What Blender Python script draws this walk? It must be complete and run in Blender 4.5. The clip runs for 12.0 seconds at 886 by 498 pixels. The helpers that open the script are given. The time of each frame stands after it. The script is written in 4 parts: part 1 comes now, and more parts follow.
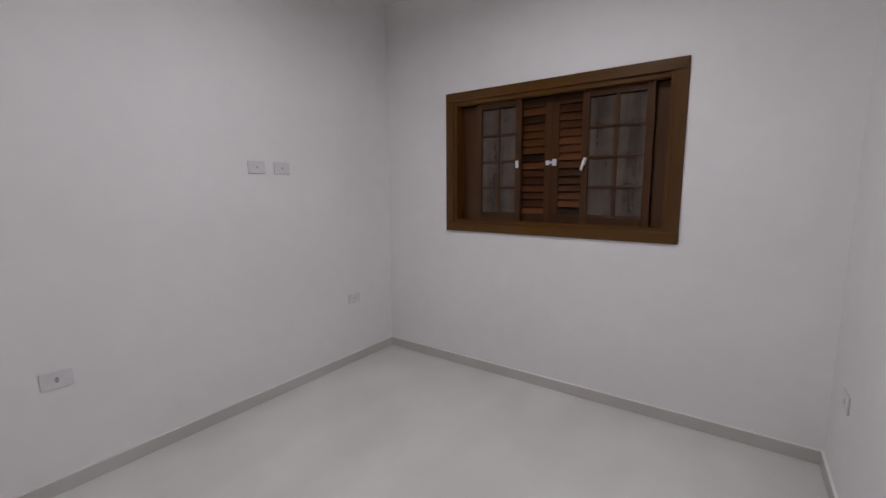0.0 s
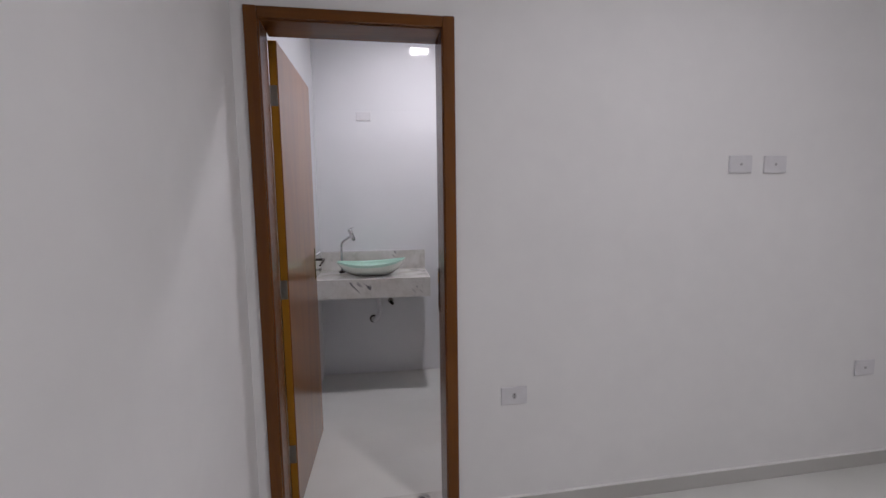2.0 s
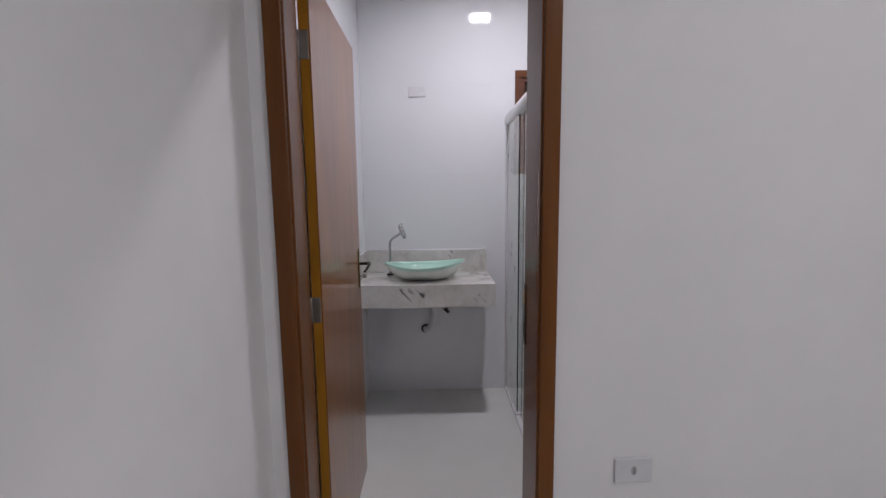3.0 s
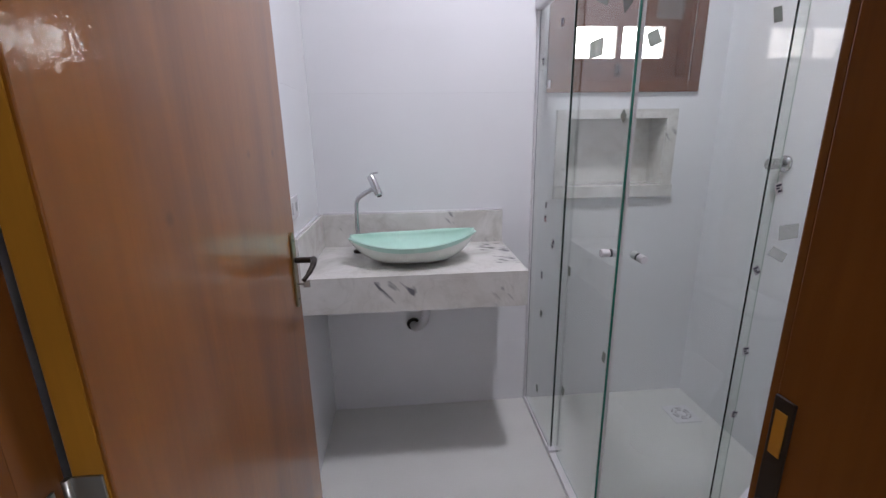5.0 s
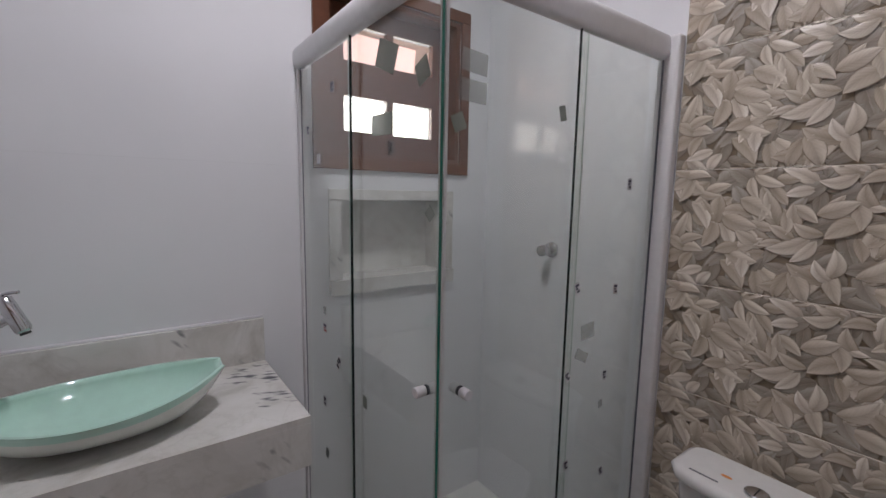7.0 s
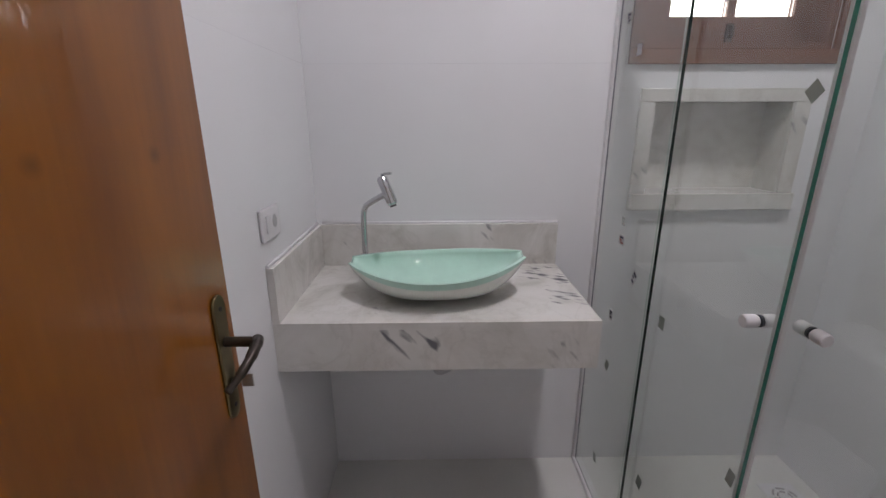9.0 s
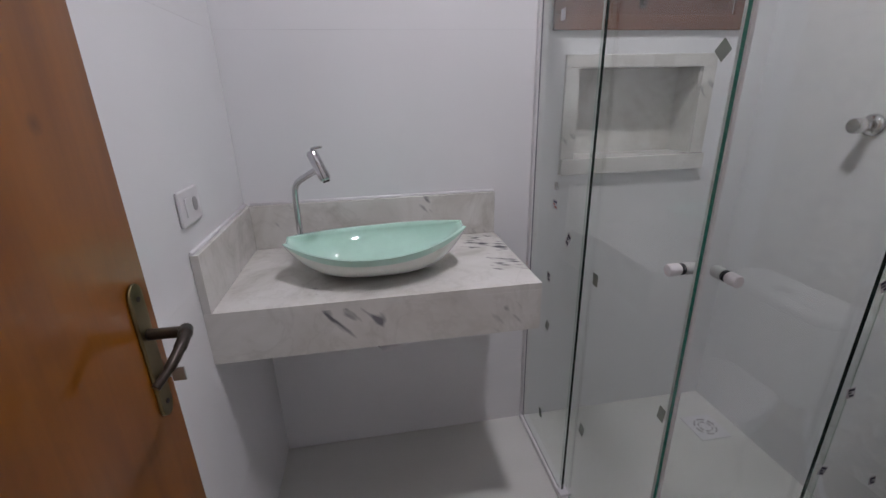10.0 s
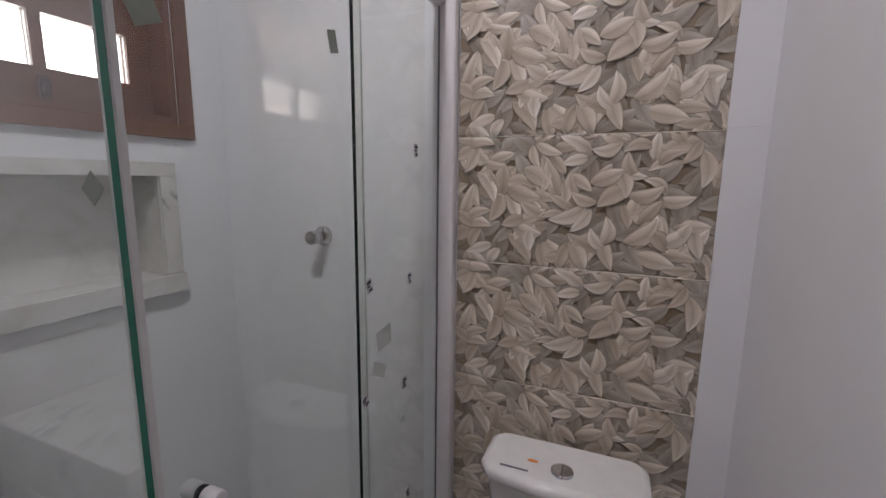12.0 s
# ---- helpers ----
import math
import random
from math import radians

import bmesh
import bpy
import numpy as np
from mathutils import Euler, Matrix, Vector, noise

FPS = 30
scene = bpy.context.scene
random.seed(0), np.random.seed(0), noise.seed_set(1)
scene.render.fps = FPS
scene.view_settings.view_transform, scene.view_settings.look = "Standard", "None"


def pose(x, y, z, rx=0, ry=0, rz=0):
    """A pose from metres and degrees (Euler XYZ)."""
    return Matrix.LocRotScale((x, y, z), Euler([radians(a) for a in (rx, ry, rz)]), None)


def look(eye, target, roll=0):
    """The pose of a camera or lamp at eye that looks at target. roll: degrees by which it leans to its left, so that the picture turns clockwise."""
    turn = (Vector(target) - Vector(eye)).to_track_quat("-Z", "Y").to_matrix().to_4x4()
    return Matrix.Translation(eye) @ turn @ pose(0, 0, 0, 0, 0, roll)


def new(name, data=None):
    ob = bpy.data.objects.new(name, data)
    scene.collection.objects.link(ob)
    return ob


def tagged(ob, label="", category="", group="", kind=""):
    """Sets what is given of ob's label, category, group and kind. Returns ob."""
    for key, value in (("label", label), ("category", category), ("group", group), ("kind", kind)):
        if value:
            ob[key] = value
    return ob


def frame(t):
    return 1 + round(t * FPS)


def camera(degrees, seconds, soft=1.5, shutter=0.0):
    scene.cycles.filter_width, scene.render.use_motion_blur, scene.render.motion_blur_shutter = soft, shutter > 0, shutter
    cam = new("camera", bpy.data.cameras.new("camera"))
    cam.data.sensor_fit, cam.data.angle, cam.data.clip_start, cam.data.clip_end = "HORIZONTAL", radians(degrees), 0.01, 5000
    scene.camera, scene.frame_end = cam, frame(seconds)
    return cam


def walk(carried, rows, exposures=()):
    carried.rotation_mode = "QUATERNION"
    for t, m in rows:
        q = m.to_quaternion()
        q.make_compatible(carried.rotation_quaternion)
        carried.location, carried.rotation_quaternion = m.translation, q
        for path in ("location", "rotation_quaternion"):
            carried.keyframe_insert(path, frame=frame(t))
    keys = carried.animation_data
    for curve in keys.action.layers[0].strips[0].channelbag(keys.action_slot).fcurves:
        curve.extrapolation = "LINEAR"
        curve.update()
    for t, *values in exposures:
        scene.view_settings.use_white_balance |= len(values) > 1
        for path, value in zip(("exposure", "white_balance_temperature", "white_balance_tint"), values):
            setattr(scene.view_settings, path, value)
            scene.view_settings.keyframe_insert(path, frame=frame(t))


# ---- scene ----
cam = camera(91.9, 12.0)
PATH = [
    (0, (0.455, -2.589, 1.442), (2.082, -1.461, 1.162), -0.3),
    (0.5, (0.517, -2.458, 1.398), (1.766, -0.912, 1.175), -0.8),
    (1, (0.559, -2.279, 1.417), (1.35, -0.454, 1.213), -0.6),
    (1.5, (0.49, -2.021, 1.409), (0.972, -0.09, 1.213), -0.8),
    (2, (0.385, -1.772, 1.416), (0.707, 0.192, 1.21), -0.8),
    (2.5, (0.328, -1.512, 1.432), (0.496, 0.468, 1.202), -1.0),
    (3, (0.331, -1.215, 1.415), (0.445, 0.767, 1.174), -0.7),
    (4.8, (0.262, -0.28, 1.41), (0.429, 1.64, 0.875), -0.4),
    (5, (0.284, -0.186, 1.394), (0.518, 1.731, 0.876), -0.9),
    (5.5, (0.248, 0.018, 1.429), (0.874, 1.849, 0.921), 0.5),
    (6, (0.296, 0.107, 1.473), (1.188, 1.861, 1.111), 1.2),
    (6.5, (0.369, 0.185, 1.482), (1.458, 1.839, 1.204), 1.3),
    (7, (0.391, 0.258, 1.477), (1.63, 1.808, 1.226), 1.0),
    (7.5, (0.362, 0.293, 1.452), (1.462, 1.943, 1.191), 1.1),
    (7.7, (0.339, 0.294, 1.444), (1.234, 2.056, 1.137), 0.6),
    (9.3, (0.308, 0.316, 1.388), (0.391, 2.219, 0.779), -0.1),
    (9.5, (0.289, 0.306, 1.385), (0.379, 2.204, 0.761), -0.0),
    (10, (0.317, 0.324, 1.377), (0.696, 2.167, 0.697), -1.4),
    (10.5, (0.36, 0.321, 1.404), (1.234, 1.987, 0.725), 0.5),
    (11, (0.442, 0.309, 1.446), (1.848, 1.643, 0.953), 3.4),
    (11.5, (0.532, 0.353, 1.467), (2.152, 1.459, 1.078), 2.6),
    (12, (0.639, 0.489, 1.449), (2.494, 1.163, 1.129), 0.6),
]
EXPOSURE = [(0.0, 0.0, 6500, 10), (3.0, 0.0, 6350, 10), (4.8, 0.41, 6200, 10), (5.5, 0.27, 6200, 10), (6.0, 0.0, 6200, 9), (6.5, -0.25, 6350, 9),
            (7.0, -0.31, 6500, 9), (7.6, -0.28, 6750, 10), (9.3, 0.05, 6600, 10), (10.5, 0.0, 6450, 10), (11.0, -0.05, 6550, 11), (12.0, -0.18, 6550, 11)]
walk(cam, [(t, look(eye, target, roll)) for t, eye, target, roll in PATH], EXPOSURE)

# ---- world, sun and lamps ----
sky_world = bpy.data.worlds.new("sky")
scene.world = sky_world
sky_world.use_nodes = True
sky_nodes = sky_world.node_tree.nodes
sky = sky_nodes.new("ShaderNodeTexSky")
sky.sky_type, sky.sun_disc = "NISHITA", False
sky.sun_elevation, sky.sun_rotation = radians(38), radians(202)
sky_world.node_tree.links.new(sky.outputs[0], sky_nodes["Background"].inputs[0])
sky_nodes["Background"].inputs[1].default_value = 0.14

sun_data = bpy.data.lights.new("sun", "SUN")
sun_data.energy, sun_data.angle, sun_data.color = 5.0, radians(0.5), (1.0, 0.96, 0.9)
sun = new("sun", sun_data)
sun.matrix_world = look((-4, -10, 8.4), (0, 0, 0))

CEIL = 2.96                      # ceiling height of both rooms
LAMPS = [  # x, y, side, watts, colour, spread
    (1.70, -1.68, 0.20, 20.6, (1.0, 0.958, 1.01), 168),
    (0.83, 0.94, 0.16, 14.0, (1.0, 0.95, 1.025), 158),
]
for lx, ly, side, watts, tint, spread in LAMPS:
    data = bpy.data.lights.new("panel_light", "AREA")
    data.shape, data.size, data.energy, data.color, data.spread = "SQUARE", side, watts, tint, radians(spread)
    new("panel_light", data).matrix_world = pose(lx, ly, CEIL - 0.022)

# daylight through the bathroom window: white below, pink off the soffit above
for z, watts, tint in ((1.80, 0.9, (1.0, 0.88, 0.86)), (2.06, 0.30, (1.0, 0.68, 0.68))):
    data = bpy.data.lights.new("window_daylight", "AREA")
    data.shape, data.size, data.size_y, data.energy, data.color = "RECTANGLE", 0.46, 0.16, watts, tint
    new("window_daylight", data).matrix_world = look((1.36, 1.985, z), (1.40, 1.0, z - 0.15))


# ---- materials ----
def shader(name, rough=0.5, metal=0.0, coat=0.0, spec=0.5):
    m = bpy.data.materials.new(name)
    m.use_nodes = True
    b = m.node_tree.nodes["Principled BSDF"]
    b.inputs["Roughness"].default_value = rough
    b.inputs["Metallic"].default_value = metal
    b.inputs["Coat Weight"].default_value = coat
    b.inputs["Coat Roughness"].default_value = 0.06
    b.inputs["Specular IOR Level"].default_value = spec
    return m, m.node_tree.nodes, m.node_tree.links, b


def coords(nodes, links, scale=(1, 1, 1), rot=(0, 0, 0), kind="Object"):
    tc, mp = nodes.new("ShaderNodeTexCoord"), nodes.new("ShaderNodeMapping")
    mp.inputs["Scale"].default_value = scale
    mp.inputs["Rotation"].default_value = rot
    links.new(tc.outputs[kind], mp.inputs["Vector"])
    return mp.outputs["Vector"]


def noise_tex(nodes, links, vec, scale, detail=4.0, rough=0.55, distortion=0.0):
    n = nodes.new("ShaderNodeTexNoise")
    for key, value in (("Scale", scale), ("Detail", detail), ("Roughness", rough), ("Distortion", distortion)):
        n.inputs[key].default_value = value
    links.new(vec, n.inputs["Vector"])
    return n.outputs["Fac"]


def ramp(nodes, links, fac, stops):
    r = nodes.new("ShaderNodeValToRGB")
    while len(r.color_ramp.elements) < len(stops):
        r.color_ramp.elements.new(0.5)
    for e, (p, c) in zip(r.color_ramp.elements, stops):
        e.position, e.color = p, (*c, 1)
    links.new(fac, r.inputs["Fac"])
    return r.outputs["Color"]


def mixed(nodes, links, fac, a, b, mode="MIX"):
    n = nodes.new("ShaderNodeMix")
    n.data_type, n.blend_type = "RGBA", mode
    for value, sock in ((fac, n.inputs[0]), (a, n.inputs[6]), (b, n.inputs[7])):
        if isinstance(value, (int, float)):
            sock.default_value = value
        elif isinstance(value, tuple):
            sock.default_value = (*value, 1)
        else:
            links.new(value, sock)
    return n.outputs[2]


def calc(nodes, links, op, a, b=0.0, clamp=False):
    n = nodes.new("ShaderNodeMath")
    n.operation, n.use_clamp = op, clamp
    for value, sock in ((a, n.inputs[0]), (b, n.inputs[1])):
        if isinstance(value, (int, float)):
            sock.default_value = value
        else:
            links.new(value, sock)
    return n.outputs[0]


def bump(nodes, links, b, height, strength, distance=0.002):
    n = nodes.new("ShaderNodeBump")
    n.inputs["Strength"].default_value, n.inputs["Distance"].default_value = strength, distance
    links.new(height, n.inputs["Height"])
    links.new(n.outputs["Normal"], b.inputs["Normal"])
    return n


def paint(name, colour, rough=0.6, amount=0.05):
    """Rolled wall paint: faint blotches and a fine orange-peel relief."""
    m, n, l, b = shader(name, rough)
    v = coords(n, l)
    big = noise_tex(n, l, v, 1.3, 3)
    dark = tuple(c * (1 - amount) for c in colour)
    tone = ramp(n, l, big, [(0.3, dark), (0.7, colour)])
    roller = noise_tex(n, l, v, 9, 3)
    tone = mixed(n, l, 1.0, tone, ramp(n, l, roller, [(0.3, (0.975, 0.975, 0.978)), (0.7, (1, 1, 1))]), "MULTIPLY")
    l.new(tone, b.inputs["Base Color"])
    bump(n, l, b, noise_tex(n, l, v, 160, 3), 0.12, 0.001)
    return m


def glossy_tile(name, colour):
    m, n, l, b = shader(name, 0.10, 0.0, 0.3)
    v = coords(n, l)
    big = noise_tex(n, l, v, 1.7, 4)
    tone = ramp(n, l, big, [(0.3, tuple(c * 0.96 for c in colour)), (0.7, colour)])
    info = n.new("ShaderNodeObjectInfo")
    shade = ramp(n, l, info.outputs["Random"], [(0, (0.988,) * 3), (1, (1, 1, 1))])
    l.new(mixed(n, l, 1.0, tone, shade, "MULTIPLY"), b.inputs["Base Color"])
    l.new(ramp(n, l, noise_tex(n, l, v, 6, 3), [(0.3, (0.03,) * 3), (0.8, (0.065,) * 3)]), b.inputs["Roughness"])
    bump(n, l, b, noise_tex(n, l, v, 5, 2), 0.015, 0.004)
    return m


def porcelain(name, light, dark):
    """Cement-look porcelain floor with soft clouds and thin streaks."""
    m, n, l, b = shader(name, 0.28)
    v = coords(n, l)
    cloud = noise_tex(n, l, v, 1.5, 3, 0.5)
    tone = ramp(n, l, cloud, [(0.28, dark), (0.72, light)])
    streak = noise_tex(n, l, coords(n, l, (0.8, 2.2, 1.0), (0, 0, 0.6)), 1.4, 2, 0.45)
    tone = mixed(n, l, 0.5, tone, ramp(n, l, streak, [(0.28, (0.84, 0.835, 0.82)), (0.72, (1, 1, 1))]), "MULTIPLY")
    speck = noise_tex(n, l, v, 130, 3)
    tone = mixed(n, l, 0.5, tone, ramp(n, l, speck, [(0.3, (0.95, 0.948, 0.94)), (0.7, (1, 1, 1))]), "MULTIPLY")
    l.new(tone, b.inputs["Base Color"])
    bump(n, l, b, noise_tex(n, l, v, 90, 3), 0.05, 0.001)
    return m


def near(nodes, links, vec, spot, radius):
    """1 inside a soft ball round a spot, 0 outside."""
    d = nodes.new("ShaderNodeVectorMath")
    d.operation = "DISTANCE"
    links.new(vec, d.inputs[0])
    d.inputs[1].default_value = spot
    return calc(nodes, links, "SUBTRACT", 1.0, calc(nodes, links, "DIVIDE", d.outputs["Value"], radius), True)


def wood(name, pale, deep, axis, rough=0.22, coat=0.6, scale=1.0, spec=0.2, flame=0.6, knots=(), vary=None):
    """Varnished wood with its grain along one axis (0, 1 or 2)."""
    m, n, l, b = shader(name, rough, 0.0, coat * 0.25, spec)
    stretch = [14.0 * scale] * 3
    stretch[axis] = 0.9 * scale
    v = coords(n, l, tuple(stretch))
    grain = noise_tex(n, l, v, 1.0, 6, 0.6, 0.8)
    wide = [3.0] * 3
    wide[axis] = 0.5
    figure = noise_tex(n, l, coords(n, l, tuple(wide)), 1.6, 4, 0.6, 1.2)
    tone = mixed(n, l, flame, ramp(n, l, grain, [(0.15, deep), (0.85, pale)]), ramp(n, l, figure, [(0.3, deep), (0.7, pale)]))
    fine = [90.0] * 3
    fine[axis] = 2.0
    pores = noise_tex(n, l, coords(n, l, tuple(fine)), 1.0, 2)
    tone = mixed(n, l, 0.16, tone, ramp(n, l, pores, [(0.32, (0.62, 0.57, 0.52)), (0.55, (1, 1, 1))]), "MULTIPLY")
    for spot in knots:
        tone = mixed(n, l, calc(n, l, "MULTIPLY", near(n, l, coords(n, l), spot, 0.012), 0.5), tone, tuple(c * 0.35 for c in deep))
    if vary:                                 # boards of one batch differ in tone
        info = n.new("ShaderNodeObjectInfo")
        tone = mixed(n, l, 1.0, tone, ramp(n, l, info.outputs["Random"], [(0.0, (vary[0],) * 3), (1.0, (vary[1],) * 3)]), "MULTIPLY")
    l.new(tone, b.inputs["Base Color"])
    bump(n, l, b, pores, 0.08, 0.0008)
    peel = n.new("ShaderNodeBump")           # ripples in the varnish
    peel.inputs["Strength"].default_value, peel.inputs["Distance"].default_value = 0.25, 0.002
    l.new(noise_tex(n, l, coords(n, l), 55, 2), peel.inputs["Height"])
    l.new(peel.outputs["Normal"], b.inputs["Coat Normal"])
    return m


def marble(name, spots=(), stretch=(8, 18, 27), turn=(0.0, -0.87, 0.0)):
    """White marble: grey clouds, thin veins, and dense near-black flecks round given spots (world places, radius)."""
    m, n, l, b = shader(name, 0.14, 0.0, 0.2)
    v = coords(n, l)
    cloud = noise_tex(n, l, v, 5.0, 6, 0.6, 1.0)
    tone = ramp(n, l, cloud, [(0.28, (0.50, 0.485, 0.445)), (0.5, (0.645, 0.635, 0.605)), (0.75, (0.735, 0.725, 0.705))])
    vein = noise_tex(n, l, coords(n, l, (1, 1, 1), (0.4, 0.5, 0.7)), 3.4, 7, 0.6, 1.6)
    line = calc(n, l, "ABSOLUTE", calc(n, l, "SUBTRACT", vein, 0.5))
    tone = mixed(n, l, 0.13, tone, ramp(n, l, line, [(0.0, (0.45, 0.43, 0.40)), (0.03, (1, 1, 1))]), "MULTIPLY")
    lean = n.new("ShaderNodeMapping")          # flecks are streaks that lean down to the right
    lean.inputs["Scale"].default_value = stretch
    l.new(coords(n, l, (1, 1, 1), turn), lean.inputs["Vector"])
    fleck = noise_tex(n, l, lean.outputs["Vector"], 1.5, 1.5, 0.45, 0.1)
    for spot, radius, push in spots:
        mask = near(n, l, v, spot, radius)
        hit = calc(n, l, "MULTIPLY", calc(n, l, "SUBTRACT", calc(n, l, "ADD", fleck, calc(n, l, "MULTIPLY", mask, push)), 0.68), 7.0, True)
        tone = mixed(n, l, calc(n, l, "MULTIPLY", hit, calc(n, l, "MULTIPLY", mask, 3.0, True)), tone, (0.13, 0.13, 0.145))
    l.new(tone, b.inputs["Base Color"])
    return m


def plain(name, colour, rough=0.4, metal=0.0, coat=0.0, grain=0.0):
    m, n, l, b = shader(name, rough, metal, coat)
    v = coords(n, l)
    l.new(ramp(n, l, noise_tex(n, l, v, 25, 4), [(0.3, tuple(c * 0.93 for c in colour)), (0.7, colour)]), b.inputs["Base Color"])
    if grain:
        bump(n, l, b, noise_tex(n, l, v, 220, 2), grain, 0.0006)
    return m


def clear_glass(name, colour, rough=0.0):
    m, n, l, b = shader(name, rough)
    b.inputs["Base Color"].default_value = (*colour, 1)
    b.inputs["Transmission Weight"].default_value = 1.0
    b.inputs["IOR"].default_value = 1.45
    return m


def streaky_glass(name, dark, light):
    """Dull patterned glass with upright streaks."""
    m, n, l, b = shader(name, 0.22)
    streak = noise_tex(n, l, coords(n, l, (16, 16, 1.2)), 1.0, 3, 0.5, 0.4)
    blot = noise_tex(n, l, coords(n, l), 7, 3)
    tone = mixed(n, l, 0.4, ramp(n, l, streak, [(0.3, dark), (0.7, light)]), ramp(n, l, blot, [(0.3, dark), (0.7, light)]))
    l.new(tone, b.inputs["Base Color"])
    b.inputs["Transmission Weight"].default_value = 0.35
    b.inputs["IOR"].default_value = 1.4
    bump(n, l, b, noise_tex(n, l, coords(n, l), 60, 2), 0.2, 0.001)
    return m


def emitter(name, colour, strength):
    m, n, l, b = shader(name, 0.6)
    b.inputs["Base Color"].default_value = (0.8, 0.8, 0.8, 1)
    b.inputs["Emission Color"].default_value = (*colour, 1)
    b.inputs["Emission Strength"].default_value = strength
    return m


def leaf_print(name, gain=1.0):
    """Glazed beige leaves: each leaf its own tone, with a midrib, fine side veins and painted shading."""
    m, n, l, b = shader(name, 0.34, 0.0, 0.12)
    own = n.new("ShaderNodeUVMap")           # a tone of its own for each leaf
    own.uv_map = "tone"
    pick = n.new("ShaderNodeSeparateXYZ")
    l.new(own.outputs["UV"], pick.inputs[0])
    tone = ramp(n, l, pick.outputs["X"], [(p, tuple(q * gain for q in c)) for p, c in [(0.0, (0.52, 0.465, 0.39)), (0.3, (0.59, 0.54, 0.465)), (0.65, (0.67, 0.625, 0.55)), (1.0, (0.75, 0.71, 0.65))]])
    uv = coords(n, l, (1, 1, 1), kind="UV")
    sep = n.new("ShaderNodeSeparateXYZ")
    l.new(uv, sep.inputs[0])
    side = calc(n, l, "ABSOLUTE", sep.outputs["Y"])
    slant = calc(n, l, "ADD", calc(n, l, "MULTIPLY", sep.outputs["X"], 46.0), calc(n, l, "MULTIPLY", side, -16.0))
    rib = calc(n, l, "SINE", slant)
    mid = calc(n, l, "LESS_THAN", side, 0.05)
    mottled = noise_tex(n, l, coords(n, l), 34, 4)
    tone = mixed(n, l, 0.5, tone, ramp(n, l, mottled, [(0.3, (0.80, 0.77, 0.73)), (0.7, (1, 1, 1))]), "MULTIPLY")
    tone = mixed(n, l, calc(n, l, "MULTIPLY", mid, 0.35), tone, (0.66, 0.62, 0.56))
    # Shading painted into each leaf: dark base, dark rim, one half darker.
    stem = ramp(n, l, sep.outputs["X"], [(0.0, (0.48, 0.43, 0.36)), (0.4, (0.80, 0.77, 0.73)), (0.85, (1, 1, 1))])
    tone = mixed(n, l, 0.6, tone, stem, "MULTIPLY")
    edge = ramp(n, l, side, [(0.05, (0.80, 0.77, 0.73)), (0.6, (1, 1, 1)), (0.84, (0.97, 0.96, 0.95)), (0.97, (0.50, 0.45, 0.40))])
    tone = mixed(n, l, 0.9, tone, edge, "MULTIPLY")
    half_shade = ramp(n, l, calc(n, l, "ADD", calc(n, l, "MULTIPLY", sep.outputs["Y"], 6.0), 0.5, True), [(0.0, (0.88, 0.865, 0.85)), (1.0, (1, 1, 1))])
    tone = mixed(n, l, 1.0, tone, half_shade, "MULTIPLY")
    veins = ramp(n, l, rib, [(0.0, (1, 1, 1)), (0.8, (1, 1, 1)), (1.0, (0.86, 0.84, 0.81))])
    tone = mixed(n, l, 0.4, tone, veins, "MULTIPLY")
    l.new(tone, b.inputs["Base Color"])
    bump(n, l, b, rib, 0.14, 0.0005)
    return m


WALL_PAINT = paint("white_wall_paint", (0.83, 0.82, 0.815))
CEILING_PAINT = paint("white_ceiling_paint", (0.82, 0.81, 0.80), 0.7)
TILE = glossy_tile("white_glazed_tile", (0.785, 0.79, 0.81))
SATIN_TILE = paint("satin_white_tile", (0.73, 0.73, 0.745), 0.42, 0.03)
GROUT = plain("pale_grout", (0.74, 0.735, 0.74), 0.9, grain=0.3)
CREAM_GROUT = plain("cream_grout", (0.74, 0.69, 0.60), 0.9, grain=0.3)
FLOOR = porcelain("grey_porcelain", (0.75, 0.75, 0.725), (0.65, 0.65, 0.625))
BASE = porcelain("baseboard_porcelain", (0.58, 0.57, 0.55), (0.51, 0.50, 0.48))
KNOTS = [(0.032, 0.655, 1.363), (0.037, 0.80, 1.360), (0.022, 0.36, 1.30)]
LEAF_WOOD = wood("door_leaf_veneer", (0.275, 0.096, 0.007), (0.130, 0.039, 0.004), 2, 0.3, 2.6, 0.7, 0.25, 0.75, KNOTS)
EDGE_WOOD = wood("raw_door_edge", (0.50, 0.235, 0.026), (0.29, 0.125, 0.014), 2, 0.35, 0.3)
TRIM_WOOD_Z = wood("door_trim_wood_upright", (0.20, 0.073, 0.015), (0.10, 0.034, 0.009), 2, 0.26, 0.5)
TRIM_WOOD_X = wood("door_trim_wood_level", (0.20, 0.073, 0.015), (0.10, 0.034, 0.009), 0, 0.26, 0.5)
FRAME_WOOD_Y = wood("window_wood_level", (0.122, 0.054, 0.011), (0.055, 0.023, 0.005), 1, 0.26, 0.5)
FRAME_WOOD_Z = wood("window_wood_upright", (0.122, 0.054, 0.011), (0.055, 0.023, 0.005), 2, 0.26, 0.5)
DARK_WOOD_Y = wood("sash_wood_level", (0.062, 0.025, 0.008), (0.024, 0.010, 0.004), 1, 0.28, 0.5)
DARK_WOOD_Z = wood("sash_wood_upright", (0.085, 0.034, 0.010), (0.032, 0.013, 0.005), 2, 0.28, 0.5)
FRAME_WOOD_X = wood("bath_window_wood_level", (0.19, 0.075, 0.035), (0.11, 0.042, 0.02), 0, 0.3, 0.4)
